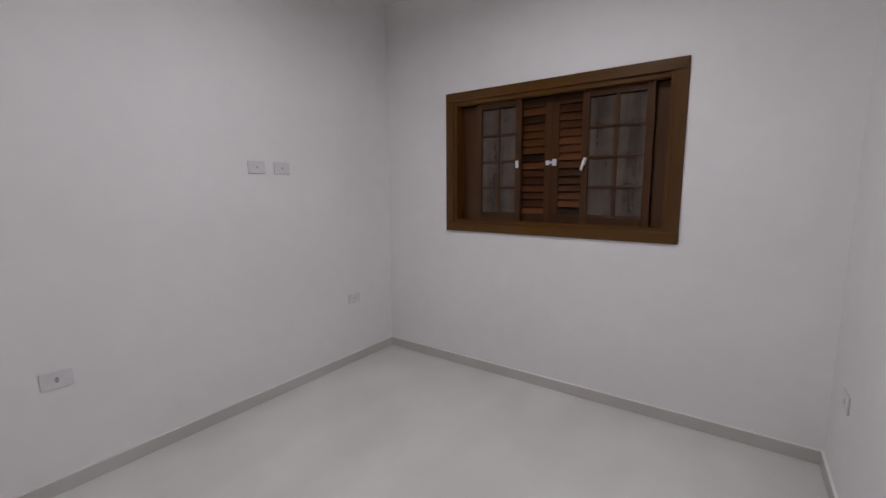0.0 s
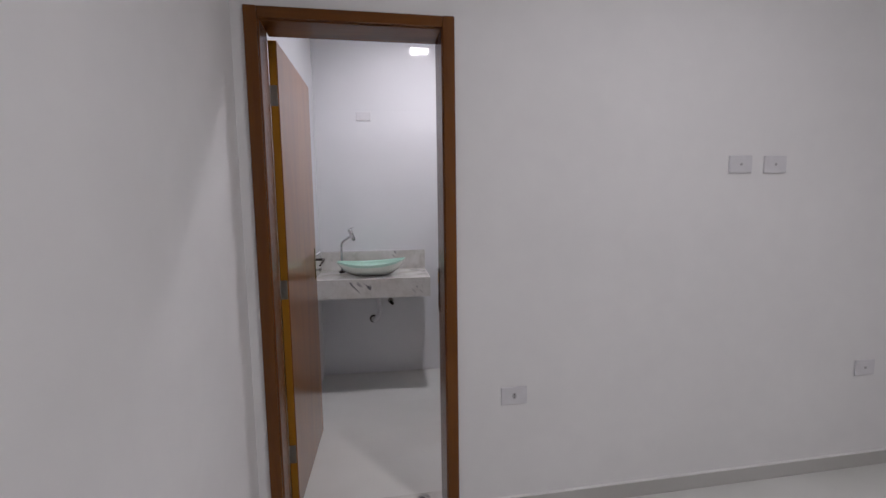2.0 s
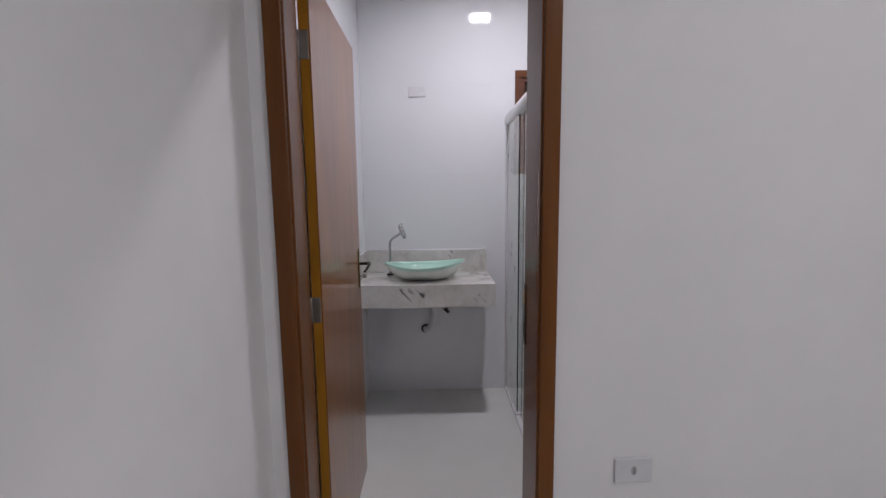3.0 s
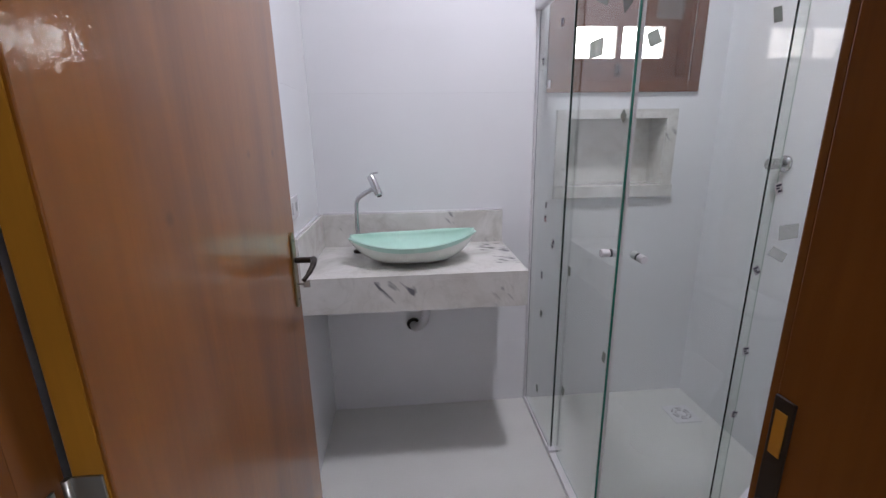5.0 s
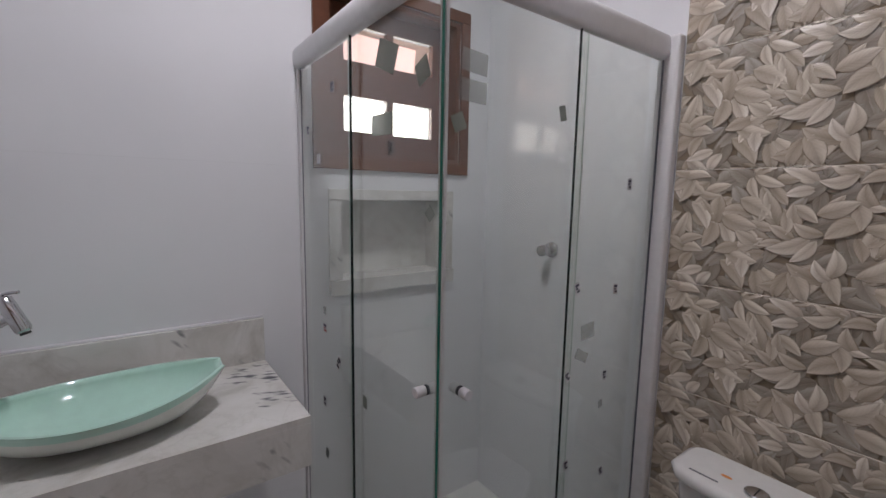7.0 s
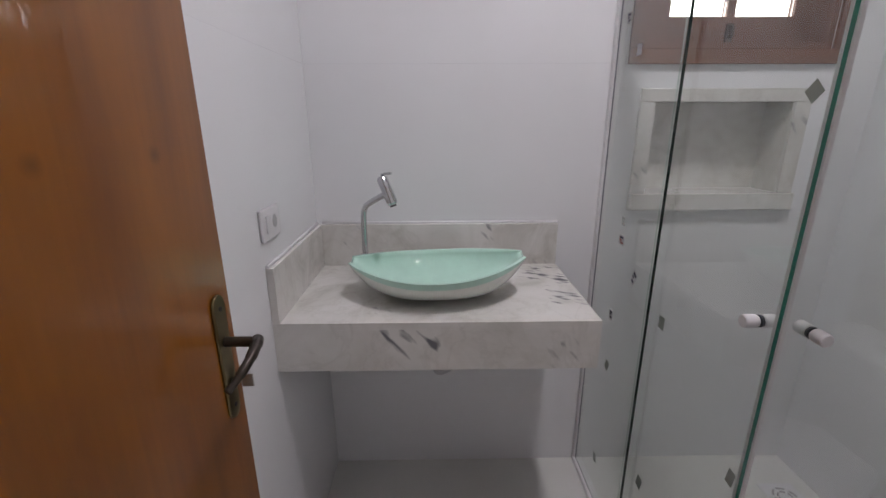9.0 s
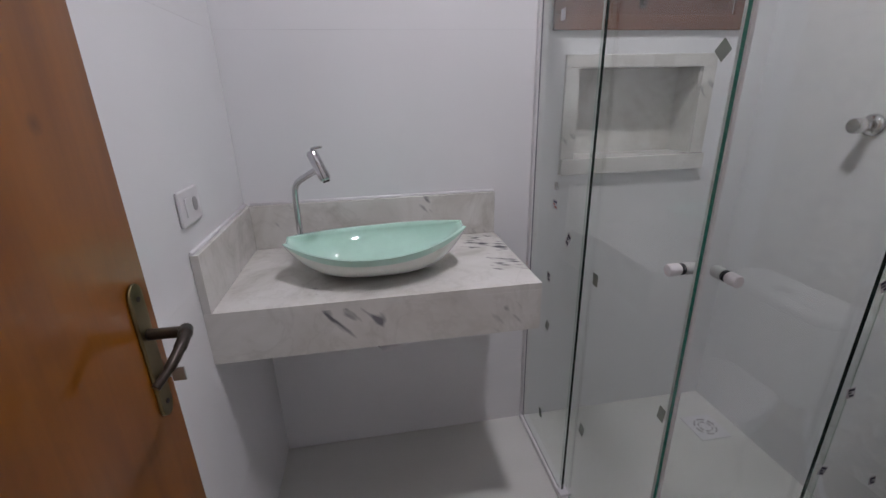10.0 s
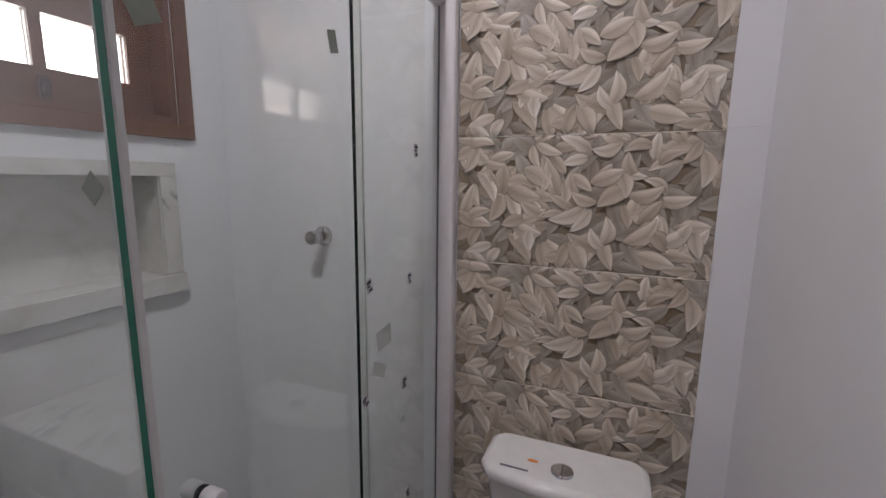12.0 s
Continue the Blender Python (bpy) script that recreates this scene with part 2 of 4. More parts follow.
SASH_WOOD = wood("bath_sash_wood", (0.17, 0.07, 0.04), (0.10, 0.04, 0.024), 0, 0.3, 1.6)
SLAT_WOOD = wood("shutter_slat_wood", (0.17, 0.060, 0.018), (0.05, 0.018, 0.007), 1, 0.3, 0.4, vary=(0.12, 1.0))
TOP_MARBLE = marble("white_marble_top", [((0.76, 1.50, 0.88), 0.11, 0.22), ((0.74, 1.69, 0.88), 0.13, 0.23), ((0.20, 1.40, 0.88), 0.05, 0.16)], (12, 30, 24), (0.0, 0.0, 0.4))
MARBLE = marble("white_marble", [((0.265, 1.33, 0.845), 0.085, 0.26), ((0.78, 1.53, 0.88), 0.13, 0.22), ((0.74, 1.70, 0.88), 0.12, 0.24), ((0.36, 1.33, 0.83), 0.06, 0.24), ((0.70, 1.33, 0.82), 0.08, 0.22), ((0.05, 1.81, 1.0), 0.06, 0.15), ((0.55, 1.80, 1.02), 0.05, 0.2)])
NICHE_MARBLE = marble("niche_marble", [((1.60, 1.81, 1.40), 0.07, 0.18), ((1.08, 1.81, 1.22), 0.04, 0.2)])
SILL_MARBLE = marble("threshold_marble", [((0.60, 0.06, 0.0), 0.16, 0.3), ((0.38, 0.10, 0.0), 0.10, 0.2), ((0.07, 0.08, 0.0), 0.12, 0.22)], (7, 17, 20), (0.0, 0.0, 0.9))
WHITE_PLASTIC = plain("white_plastic", (0.70, 0.69, 0.71), 0.32)
GREY_PLASTIC = plain("shadow_grey_plastic", (0.42, 0.41, 0.42), 0.4)
DARK = plain("dark_slot", (0.02, 0.02, 0.02), 0.6)
CERAMIC = plain("white_ceramic", (0.80, 0.79, 0.77), 0.08, 0, 0.6)
WHITE_METAL = plain("white_painted_aluminium", (0.79, 0.78, 0.79), 0.45)
CHROME = plain("chrome", (0.62, 0.62, 0.64), 0.12, 1.0)
BRONZE = plain("antique_bronze", (0.20, 0.16, 0.08), 0.3, 1.0)
DARK_BRONZE = plain("dark_bronze", (0.035, 0.028, 0.022), 0.35, 0.6)
STEEL = plain("hinge_steel", (0.42, 0.42, 0.40), 0.35, 1.0)
RUBBER = plain("dark_gasket", (0.03, 0.035, 0.045), 0.6)
GASKET = plain("grey_wall_gasket", (0.14, 0.15, 0.18), 0.6)
SEAL = plain("pale_gasket", (0.62, 0.63, 0.63), 0.35)
GLASS = clear_glass("tempered_glass", (0.952, 0.998, 0.970))
# Edge colours of one glass paint how each catches light: emerald, near-black, pale.
EDGE_GLASS = plain("green_glass_edge", (0.018, 0.17, 0.115), 0.1, 0, 0.5)
DARK_EDGE = plain("dark_glass_edge", (0.006, 0.02, 0.016), 0.15, 0, 0.5)
LIT_EDGE = plain("lit_glass_edge", (0.44, 0.54, 0.49), 0.2, 0, 0.5)
PANE = clear_glass("window_pane", (0.95, 0.97, 0.96))
FROST = streaky_glass("patterned_pane", (0.035, 0.024, 0.017), (0.165, 0.13, 0.105))
MINT = plain("mint_glass_enamel", (0.50, 0.76, 0.65), 0.05, 0, 0.8)
BOWL_WHITE = plain("pale_glass_enamel", (0.74, 0.79, 0.72), 0.06, 0, 0.8)
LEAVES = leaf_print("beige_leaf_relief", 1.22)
# Darker copy of the leaf print, which paints shade between the top leaves.
UNDER_LEAVES = leaf_print("shaded_leaf_relief", 0.74)
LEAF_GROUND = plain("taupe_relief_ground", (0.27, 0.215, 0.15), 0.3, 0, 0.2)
STICKER = plain("sticker_grey_green", (0.30, 0.34, 0.30), 0.6)
STICKER_PALE = plain("sticker_pale", (0.50, 0.54, 0.51), 0.6)
STICKER_WHITE = plain("sticker_white", (0.62, 0.62, 0.64), 0.6)
INK = plain("sticker_ink", (0.03, 0.03, 0.06), 0.6)
RED_INK = plain("label_red", (0.35, 0.10, 0.08), 0.6)
ORANGE = plain("orange_mark", (0.75, 0.25, 0.05), 0.5)
EAVE = paint("terracotta_soffit", (0.80, 0.50, 0.41), 0.8, 0.12)
GROUND = plain("pale_concrete", (0.42, 0.40, 0.37), 0.9, grain=0.4)
for film, alpha in ((STICKER_PALE, 0.35), (STICKER, 0.8)):
    film.node_tree.nodes["Principled BSDF"].inputs["Alpha"].default_value = alpha
GLASS.node_tree.nodes["Principled BSDF"].inputs["Transmission Weight"].default_value = 0.975    # a thin film of building dust
# Emission on the backdrop stands in for the bright daylight outside.
GLOWING_BACKDROP = emitter("glowing_white_backdrop", (1.0, 0.97, 0.98), 2.0)
LIT = emitter("led_diffuser", (1.0, 0.98, 1.0), 9.0)


# The bathroom stands a little out of square with the bedroom: what belongs to it is built square and turned at the end.
BATH_TURN = Matrix.Translation((0.25, 1.55, 0)) @ Matrix.Rotation(radians(-2.3), 4, "Z") @ Matrix.Translation((-0.25, -1.55, 0))
bath_things = []
# The east wall of the bedroom leans in a little towards its south end.
EAST_TURN = Matrix.Translation((3.35, 0, 0)) @ Matrix.Rotation(radians(-1.4), 4, "Z") @ Matrix.Translation((-3.35, 0, 0))


# ---- mesh helpers ----
def box(bm, x0, x1, y0, y1, z0, z1, bevel=0.0, mat_index=0):
    got = bmesh.ops.create_cube(bm, size=1)["verts"]
    for v in got:
        v.co = Vector((x0 + (v.co.x + 0.5) * (x1 - x0), y0 + (v.co.y + 0.5) * (y1 - y0), z0 + (v.co.z + 0.5) * (z1 - z0)))
    faces = {f for v in got for f in v.link_faces}
    for f in faces:
        f.material_index = mat_index
    if bevel:
        bmesh.ops.bevel(bm, geom=list({e for v in got for e in v.link_edges}), offset=bevel, segments=2, affect="EDGES", profile=0.5)
    return bm


def one_box(*args, bevel=0.0):
    return box(bmesh.new(), *args, bevel=bevel)


def tube(bm, points, radius, sides=14, mat_index=0):
    """A round tube along a line of points, with capped ends; radius may be one value or one for each point."""
    pts = [Vector(p) for p in points]
    radii = radius if isinstance(radius, (list, tuple)) else [radius] * len(pts)
    rings, up = [], None
    for i, p in enumerate(pts):
        way = (pts[min(i + 1, len(pts) - 1)] - pts[max(i - 1, 0)]).normalized()
        if up is None:
            up = way.orthogonal().normalized()
        up = (up - way * up.dot(way)).normalized()
        across = way.cross(up)
        rings.append([bm.verts.new(p + radii[i] * (math.cos(a) * up + math.sin(a) * across)) for a in (2 * math.pi * k / sides for k in range(sides))])
    for a, b in zip(rings, rings[1:]):
        for k in range(sides):
            f = bm.faces.new((a[k], a[(k + 1) % sides], b[(k + 1) % sides], b[k]))
            f.smooth, f.material_index = True, mat_index
    for ring in (list(reversed(rings[0])), rings[-1]):
        bm.faces.new(ring).material_index = mat_index
    return bm


def smooth_line(points, steps=8):
    """A Catmull-Rom line through the points."""
    p = [Vector(q) for q in points]
    p = [2 * p[0] - p[1]] + p + [2 * p[-1] - p[-2]]
    out = []
    for i in range(1, len(p) - 2):
        for k in range(steps):
            t = k / steps
            out.append(0.5 * (2 * p[i] + (p[i + 1] - p[i - 1]) * t + (2 * p[i - 1] - 5 * p[i] + 4 * p[i + 1] - p[i + 2]) * t ** 2
                              + (3 * p[i] - p[i - 1] - 3 * p[i + 1] + p[i + 2]) * t ** 3))
    return out + [p[-2]]


def loft(bm, rings, close=True, cap=True):
    """Skins rings of equal length, in order."""
    vs = [[bm.verts.new(q) for q in ring] for ring in rings]
    k = len(vs[0])
    for a, b in zip(vs, vs[1:]):
        for i in range(k if close else k - 1):
            bm.faces.new((a[i], a[(i + 1) % k], b[(i + 1) % k], b[i])).smooth = True
    if cap:
        bm.faces.new(list(reversed(vs[0])))
        bm.faces.new(vs[-1])
    return bm


def meshed(name, bm, *materials):
    bmesh.ops.recalc_face_normals(bm, faces=bm.faces[:])
    me = bpy.data.meshes.new(name)
    bm.to_mesh(me)
    bm.free()
    for m in materials:
        me.materials.append(m)
    return me


def thing(name, place, label, category, group=""):
    ob = new(name)
    ob.empty_display_size = 0.05
    ob.matrix_world = Matrix.Translation(place)
    if place[1] > 0.3:
        bath_things.append(ob)
    return tagged(ob, label, category, group)


def part(name, bm, material, parent, label=""):
    """One mesh, built in world places, as a part under a thing or a part."""
    mats = material if isinstance(material, (list, tuple)) else [material]
    ob = new(name, meshed(name, bm, *mats))
    ob.parent = parent
    if parent.parent is None:
        ob.matrix_parent_inverse = parent.matrix_basis.inverted()
    return tagged(ob, label)


def setting(name, bm, material, label):
    mats = material if isinstance(material, (list, tuple)) else [material]
    return tagged(new(name, meshed(name, bm, *mats)), label, name.split("_")[0], kind="structure")


def cut(u0, u1, v0, v1, holes):
    """The rectangles left of one rectangle when rectangular holes are taken out."""
    rects = [(u0, u1, v0, v1)]
    for a0, a1, b0, b1 in holes:
        left = []
        for p0, p1, q0, q1 in rects:
            if a1 <= p0 or a0 >= p1 or b1 <= q0 or b0 >= q1:
                left.append((p0, p1, q0, q1))
                continue
            m0, m1 = max(p0, a0), min(p1, a1)
            left += [r for r in ((p0, m0, q0, q1), (m1, p1, q0, q1), (m0, m1, q0, max(q0, b0)), (m0, m1, min(q1, b1), q1)) if r[1] - r[0] > 1e-5 and r[3] - r[2] > 1e-5]
        rects = left
    return rects


# ---- plan ----
WEST, EAST, SOUTH = -0.112, 3.35, -3.04          # bedroom walls; its bath wall stands at y 0
BW, BE, BS, BN = -0.060, 1.832, 0.215, 1.820     # bathroom walls
DOOR_L, DOOR_R, DOOR_H = -0.012, 0.680, 2.114    # clear opening of the bathroom door
SKIN = 0.008                                     # thickness of wall tiles
BWIN = (1.045, 1.660, 1.612, 2.215)              # bathroom window opening, x and z
NICHE = (1.105, 1.576, 1.138, 1.450)             # shower niche opening, x and z
WIN = (-2.240, -0.700, 1.170, 2.102)             # bedroom window opening, y and z

# ---- large structure ----
setting("floor_bedroom", one_box(-0.4, 3.6, -3.3, 0.0, -0.12, 0.0), FLOOR, "pale grey cement-look porcelain floor of the bedroom")
setting("floor_bathroom", one_box(-0.4, 2.1, 0.2, 2.0, -0.12, 0.0), FLOOR, "pale grey porcelain floor of the bathroom")
setting("threshold", box(box(bmesh.new(), -0.15, 0.712, 0.0, 0.2, -0.12, 0.003), 0.712, 2.1, 0.0, 0.2, -0.12, -0.002), SILL_MARBLE, "white marble threshold with black veins")
setting("ceiling_bedroom", one_box(-0.4, 3.6, -3.3, 0.085, CEIL, CEIL + 0.12), CEILING_PAINT, "white plaster ceiling of the bedroom")
setting("ceiling_bathroom", one_box(-0.4, 3.6, 0.085, 2.0, CEIL, CEIL + 0.12), CEILING_PAINT, "white plaster ceiling of the bathroom")
setting("wall_west", one_box(WEST - 0.15, WEST, -3.3, 0.0, 0, CEIL), WALL_PAINT, "white painted bedroom wall")
setting("wall_south", one_box(WEST, EAST, SOUTH - 0.15, SOUTH, 0, CEIL), WALL_PAINT, "white painted bedroom wall")
bm = bmesh.new()
for u0, u1, v0, v1 in cut(WEST - 0.15, 0.80, 0.0, CEIL, [(DOOR_L - 0.03, DOOR_R + 0.03, 0.0, DOOR_H + 0.03)]):
    box(bm, u0, u1, 0.0, 0.165, v0, v1)
box(bm, 0.80, 3.6, 0.0, 0.120, 0.0, CEIL)
setting("wall_between", bm, WALL_PAINT, "white painted wall between bedroom and bathroom")
bm = bmesh.new()
for u0, u1, v0, v1 in cut(-3.3, 0.0, 0.0, CEIL, [WIN]):
    box(bm, EAST, EAST + 0.15, u0, u1, v0, v1)
wall_east = setting("wall_east", bm, WALL_PAINT, "white painted bedroom wall with a wooden window")
bm = bmesh.new()
for u0, u1, v0, v1 in cut(BW - 0.15, BE + 0.15, 0.0, CEIL, [BWIN, NICHE]):
    box(bm, u0, u1, BN + SKIN, BN + 0.15, v0, v1)
wall_north = setting("wall_north", bm, GROUT, "white tiled bathroom wall with window and niche")
wall_bath_west = setting("wall_bath_west", one_box(BW - 0.15, BW - SKIN, 0.17, BN + SKIN, 0, CEIL), GROUT, "white tiled bathroom wall")
wall_bath_east = setting("wall_bath_east", one_box(BE + SKIN, BE + 0.15, BS - SKIN, BN + SKIN, 0, CEIL), GROUT, "tiled bathroom wall with a beige leaf-relief panel")
wall_bath_south = setting("wall_bath_south", box(bmesh.new(), DOOR_R + 0.085, BE + SKIN, BS - SKIN, BS, 0, CEIL), SATIN_TILE, "white tiled bathroom wall beside the door")
box_bm = box(bmesh.new(), BW - 0.15, DOOR_R + 0.085, BS - SKIN, BS, DOOR_H + 0.085, CEIL)
wall_over_door = setting("wall_over_door", box_bm, TILE, "white tiled wall above the bathroom door")
bath_things += [wall_north, wall_bath_west, wall_bath_east, wall_bath_south, wall_over_door]

# skirting of the bedroom with a white bead of filler along its top
for name, a in (("baseboard_north", (DOOR_R + 0.052, EAST, -0.011, 0.0)), ("baseboard_east", (EAST - 0.011, EAST, SOUTH, -0.011)),
                ("baseboard_south", (WEST, EAST - 0.011, SOUTH, SOUTH + 0.011)), ("baseboard_west", (WEST, WEST + 0.011, SOUTH + 0.011, 0.0))):
    skirting = setting(name, box(bmesh.new(), *a, 0.0, 0.074, 0.0015), BASE, "grey porcelain skirting with a white filler bead")
    if name == "baseboard_east":
        baseboard_east = skirting
for name, a in (("trim_bead_north", (DOOR_R + 0.052, EAST - 0.012, -0.0125, 0.0)), ("trim_bead_east", (EAST - 0.0125, EAST, SOUTH + 0.012, -0.0125)),
                ("trim_bead_south", (WEST + 0.012, EAST - 0.0125, SOUTH, SOUTH + 0.0125))):
    bead = setting(name, one_box(*a, 0.0742, 0.079), CEILING_PAINT, "white filler bead on the skirting")
    if name == "trim_bead_east":
        bead_east = bead


# ---- doorway ----
door_frame = thing("door_frame", (0.33, 0.08, 0.0), "dark varnished wooden door frame with flat trim", "door frame")
part("jamb", one_box(DOOR_L - 0.03, DOOR_L, 0.0, 0.125, 0.004, DOOR_H + 0.03, bevel=0.002), TRIM_WOOD_Z, door_frame)
part("jamb", one_box(DOOR_R, DOOR_R + 0.03, 0.0, 0.165, 0.004, DOOR_H + 0.03, bevel=0.002), TRIM_WOOD_Z, door_frame)
part("rebate", one_box(DOOR_L - 0.029, DOOR_L - 0.014, 0.126, 0.183, 0.004, DOOR_H + 0.029, bevel=0.001), TRIM_WOOD_Z, door_frame)
part("head", one_box(DOOR_L, DOOR_R, 0.0, 0.165, DOOR_H, DOOR_H + 0.03, bevel=0.002), TRIM_WOOD_X, door_frame)
for y0, y1 in ((-0.016, -0.0005), (0.1655, 0.179)):
    inside = y0 > 0
    if not inside:
        part("side_trim", one_box(DOOR_L - 0.052, DOOR_L - 0.004, y0, y1, 0.004, DOOR_H + 0.047, bevel=0.003), TRIM_WOOD_Z, door_frame)
    part("side_trim", one_box(DOOR_R + 0.004, DOOR_R + 0.052, y0, y1, 0.004, DOOR_H + 0.047, bevel=0.003), TRIM_WOOD_Z, door_frame)
    part("top_trim", one_box(DOOR_L - 0.003, DOOR_R + 0.003, y0 + 0.0005, y1 - 0.0005, DOOR_H + 0.004, DOOR_H + 0.046, bevel=0.003), TRIM_WOOD_X, door_frame)
strike = part("strike_plate", one_box(DOOR_R - 0.003, DOOR_R + 0.001, 0.141, 0.164, 0.925, 1.125, bevel=0.001), DARK_BRONZE, door_frame, "dark bronze strike plate")
part("strike_hole", one_box(DOOR_R - 0.0042, DOOR_R - 0.0031, 0.146, 0.159, 1.058, 1.110), EDGE_WOOD, strike)
part("strike_hole", one_box(DOOR_R - 0.0042, DOOR_R - 0.0031, 0.146, 0.159, 0.945, 1.000), DARK, strike)

SWING = -2.3                                    # degrees that the leaf stands short of square
HINGE = Matrix.Translation((0.012, 0.185, 0.0)) @ pose(0, 0, 0, 0, 0, SWING)


def swung(bm):
    bm.transform(HINGE)
    return bm


def fitted(bm):
    """Places the furniture of the lock on the leaf."""
    bm.transform(HINGE @ Matrix.Translation((0, 0.020, -0.004)))
    return bm


door = thing("door", (0.012, 0.185, 0.0), "open varnished orange-brown wooden door with bronze handle", "door")
leaf = bmesh.new()
box(leaf, -0.035, 0.0, 0.0, 0.72, 0.008, 2.108, 0.0015)
part("leaf", swung(leaf), LEAF_WOOD, door)
lip = bmesh.new()
box(lip, -0.032, -0.004, -0.002, -0.0003, 0.01, 2.106)
part("edge_strip", swung(lip), EDGE_WOOD, door, "raw yellowish wooden edge of the door")
for z in (0.24, 1.008, 1.84):
    hinge = part("hinge", swung(one_box(-0.033, -0.005, -0.0045, -0.0021, z, z + 0.085, bevel=0.0008)), STEEL, door, "steel butt hinge")
    part("pin", swung(tube(bmesh.new(), [(-0.036, -0.006, z), (-0.036, -0.006, z + 0.085)], 0.0038, 10)), STEEL, hinge)
    part("wing", one_box(DOOR_L - 0.0138, DOOR_L - 0.0115, 0.13, 0.166, z, z + 0.085), STEEL, hinge)
ring = []
for k in range(28):
    a = 2 * math.pi * k / 28
    ring.append((0.664 + 0.016 * math.cos(a), 1.076 + 0.016 * math.sin(a) + (0.080 if math.sin(a) >= 0 else -0.080)))
plate = loft(bmesh.new(), [[(x, y, z) for y, z in ring] for x in (0.0005, 0.0030)] + [[(0.0045, 0.664 + (y - 0.664) * 0.86, z) for y, z in ring]])
handle_plate = part("handle_plate", fitted(plate), BRONZE, door, "antique bronze handle plate")
lever = tube(bmesh.new(), smooth_line([(0.004, 0.664, 1.102), (0.03, 0.664, 1.102), (0.050, 0.663, 1.102)]), 0.0075)
tube(lever, smooth_line([(0.048, 0.668, 1.103), (0.053, 0.650, 1.103), (0.054, 0.625, 1.097), (0.049, 0.600, 1.086), (0.041, 0.582, 1.076)]), [0.0085] * 8 + [0.0075] * 8 + [0.0065] * 8 + [0.005] * 9)
part("lever", fitted(lever), DARK_BRONZE, handle_plate, "dark bronze curved lever")
for z in (1.152, 1.000):
    part("screw", fitted(tube(bmesh.new(), [(0.0046, 0.664, z), (0.0056, 0.664, z)], 0.0035, 10)), DARK_BRONZE, handle_plate)
key = tube(bmesh.new(), [(0.004, 0.664, 1.040), (0.020, 0.664, 1.040)], 0.003, 8)
box(key, 0.019, 0.036, 0.6625, 0.6655, 1.030, 1.050, 0.001)
part("key", fitted(key), STEEL, handle_plate, "steel key in the lock")


# ---- bedroom window ----
y0, y1, z0, z1 = WIN
window_1 = thing("window_1", (EAST, (y0 + y1) / 2, z0), "dark wooden sliding window with closed louvred shutters", "window")
window_1["kind"] = "structure"
TW = 0.062
part("top_trim", one_box(EAST - 0.016, EAST - 0.0005, y0 - TW, y1 + TW, z1 - 0.006, z1 + TW, bevel=0.003), FRAME_WOOD_Y, window_1)
part("bottom_trim", one_box(EAST - 0.016, EAST - 0.0005, y0 - TW, y1 + TW, z0 - TW, z0 + 0.006, bevel=0.003), FRAME_WOOD_Y, window_1)
for a, b in ((y0 - TW, y0 + 0.006), (y1 - 0.006, y1 + TW)):
    part("side_trim", one_box(EAST - 0.0155, EAST - 0.0005, a, b, z0 + 0.0065, z1 - 0.0065, bevel=0.003), FRAME_WOOD_Z, window_1)
# lining of the reveal with its sliding tracks
for a, b in ((y0, y0 + 0.03), (y1 - 0.03, y1)):
    part("lining", one_box(EAST + 0.0005, EAST + 0.149, a, b, z0, z1), FRAME_WOOD_Z, window_1)
for a, b in ((z0, z0 + 0.025), (z1 - 0.035, z1)):
    part("track", one_box(EAST + 0.0005, EAST + 0.149, y0 + 0.0305, y1 - 0.0305, a, b), FRAME_WOOD_Y, window_1)
    part("track_rib", one_box(EAST + 0.02, EAST + 0.026, y0 + 0.031, y1 - 0.031, a - 0.006 if a > 2 else b - 0.004, a + 0.006 if a > 2 else b + 0.008), FRAME_WOOD_Y, window_1)


def glazed_sash(a, b, x):
    """A sliding sash with two by four panes between the places a and b."""
    lo, hi = z0 + 0.027, z1 - 0.037
    sash = part("glazed_sash", one_box(x, x + 0.028, a, a + 0.045, lo, hi, bevel=0.002), DARK_WOOD_Z, window_1)
    part("stile", one_box(x, x + 0.028, b - 0.045, b, lo, hi, bevel=0.002), DARK_WOOD_Z, sash)
    for p, q in ((lo, lo + 0.055), (hi - 0.045, hi)):
        part("rail", one_box(x + 0.001, x + 0.027, a + 0.0455, b - 0.0455, p, q, bevel=0.002), DARK_WOOD_Y, sash)
    inner = (a + 0.0455, b - 0.0455, lo + 0.055, hi - 0.045)
    mid = (a + b) / 2
    part("mullion", one_box(x + 0.004, x + 0.024, mid - 0.011, mid + 0.011, inner[2], inner[3], bevel=0.002), DARK_WOOD_Z, sash)
    step = (inner[3] - inner[2]) / 4
    for k in range(1, 4):
        z = inner[2] + k * step
        part("glazing_bar", one_box(x + 0.003, x + 0.023, inner[0], inner[1], z - 0.009, z + 0.009, bevel=0.002), DARK_WOOD_Y, sash)
    for k in range(4):
        for p, q in ((inner[0], mid - 0.011), (mid + 0.011, inner[1])):
            pane = part("pane", one_box(x + 0.011, x + 0.015, p + 0.0005, q - 0.0005, inner[2] + k * step + 0.0095, inner[2] + (k + 1) * step - 0.0095), FROST, sash)
            pane.visible_shadow = False


glazed_sash(-1.262, -0.890, EAST + 0.036)
glazed_sash(-2.126, -1.698, EAST + 0.036)


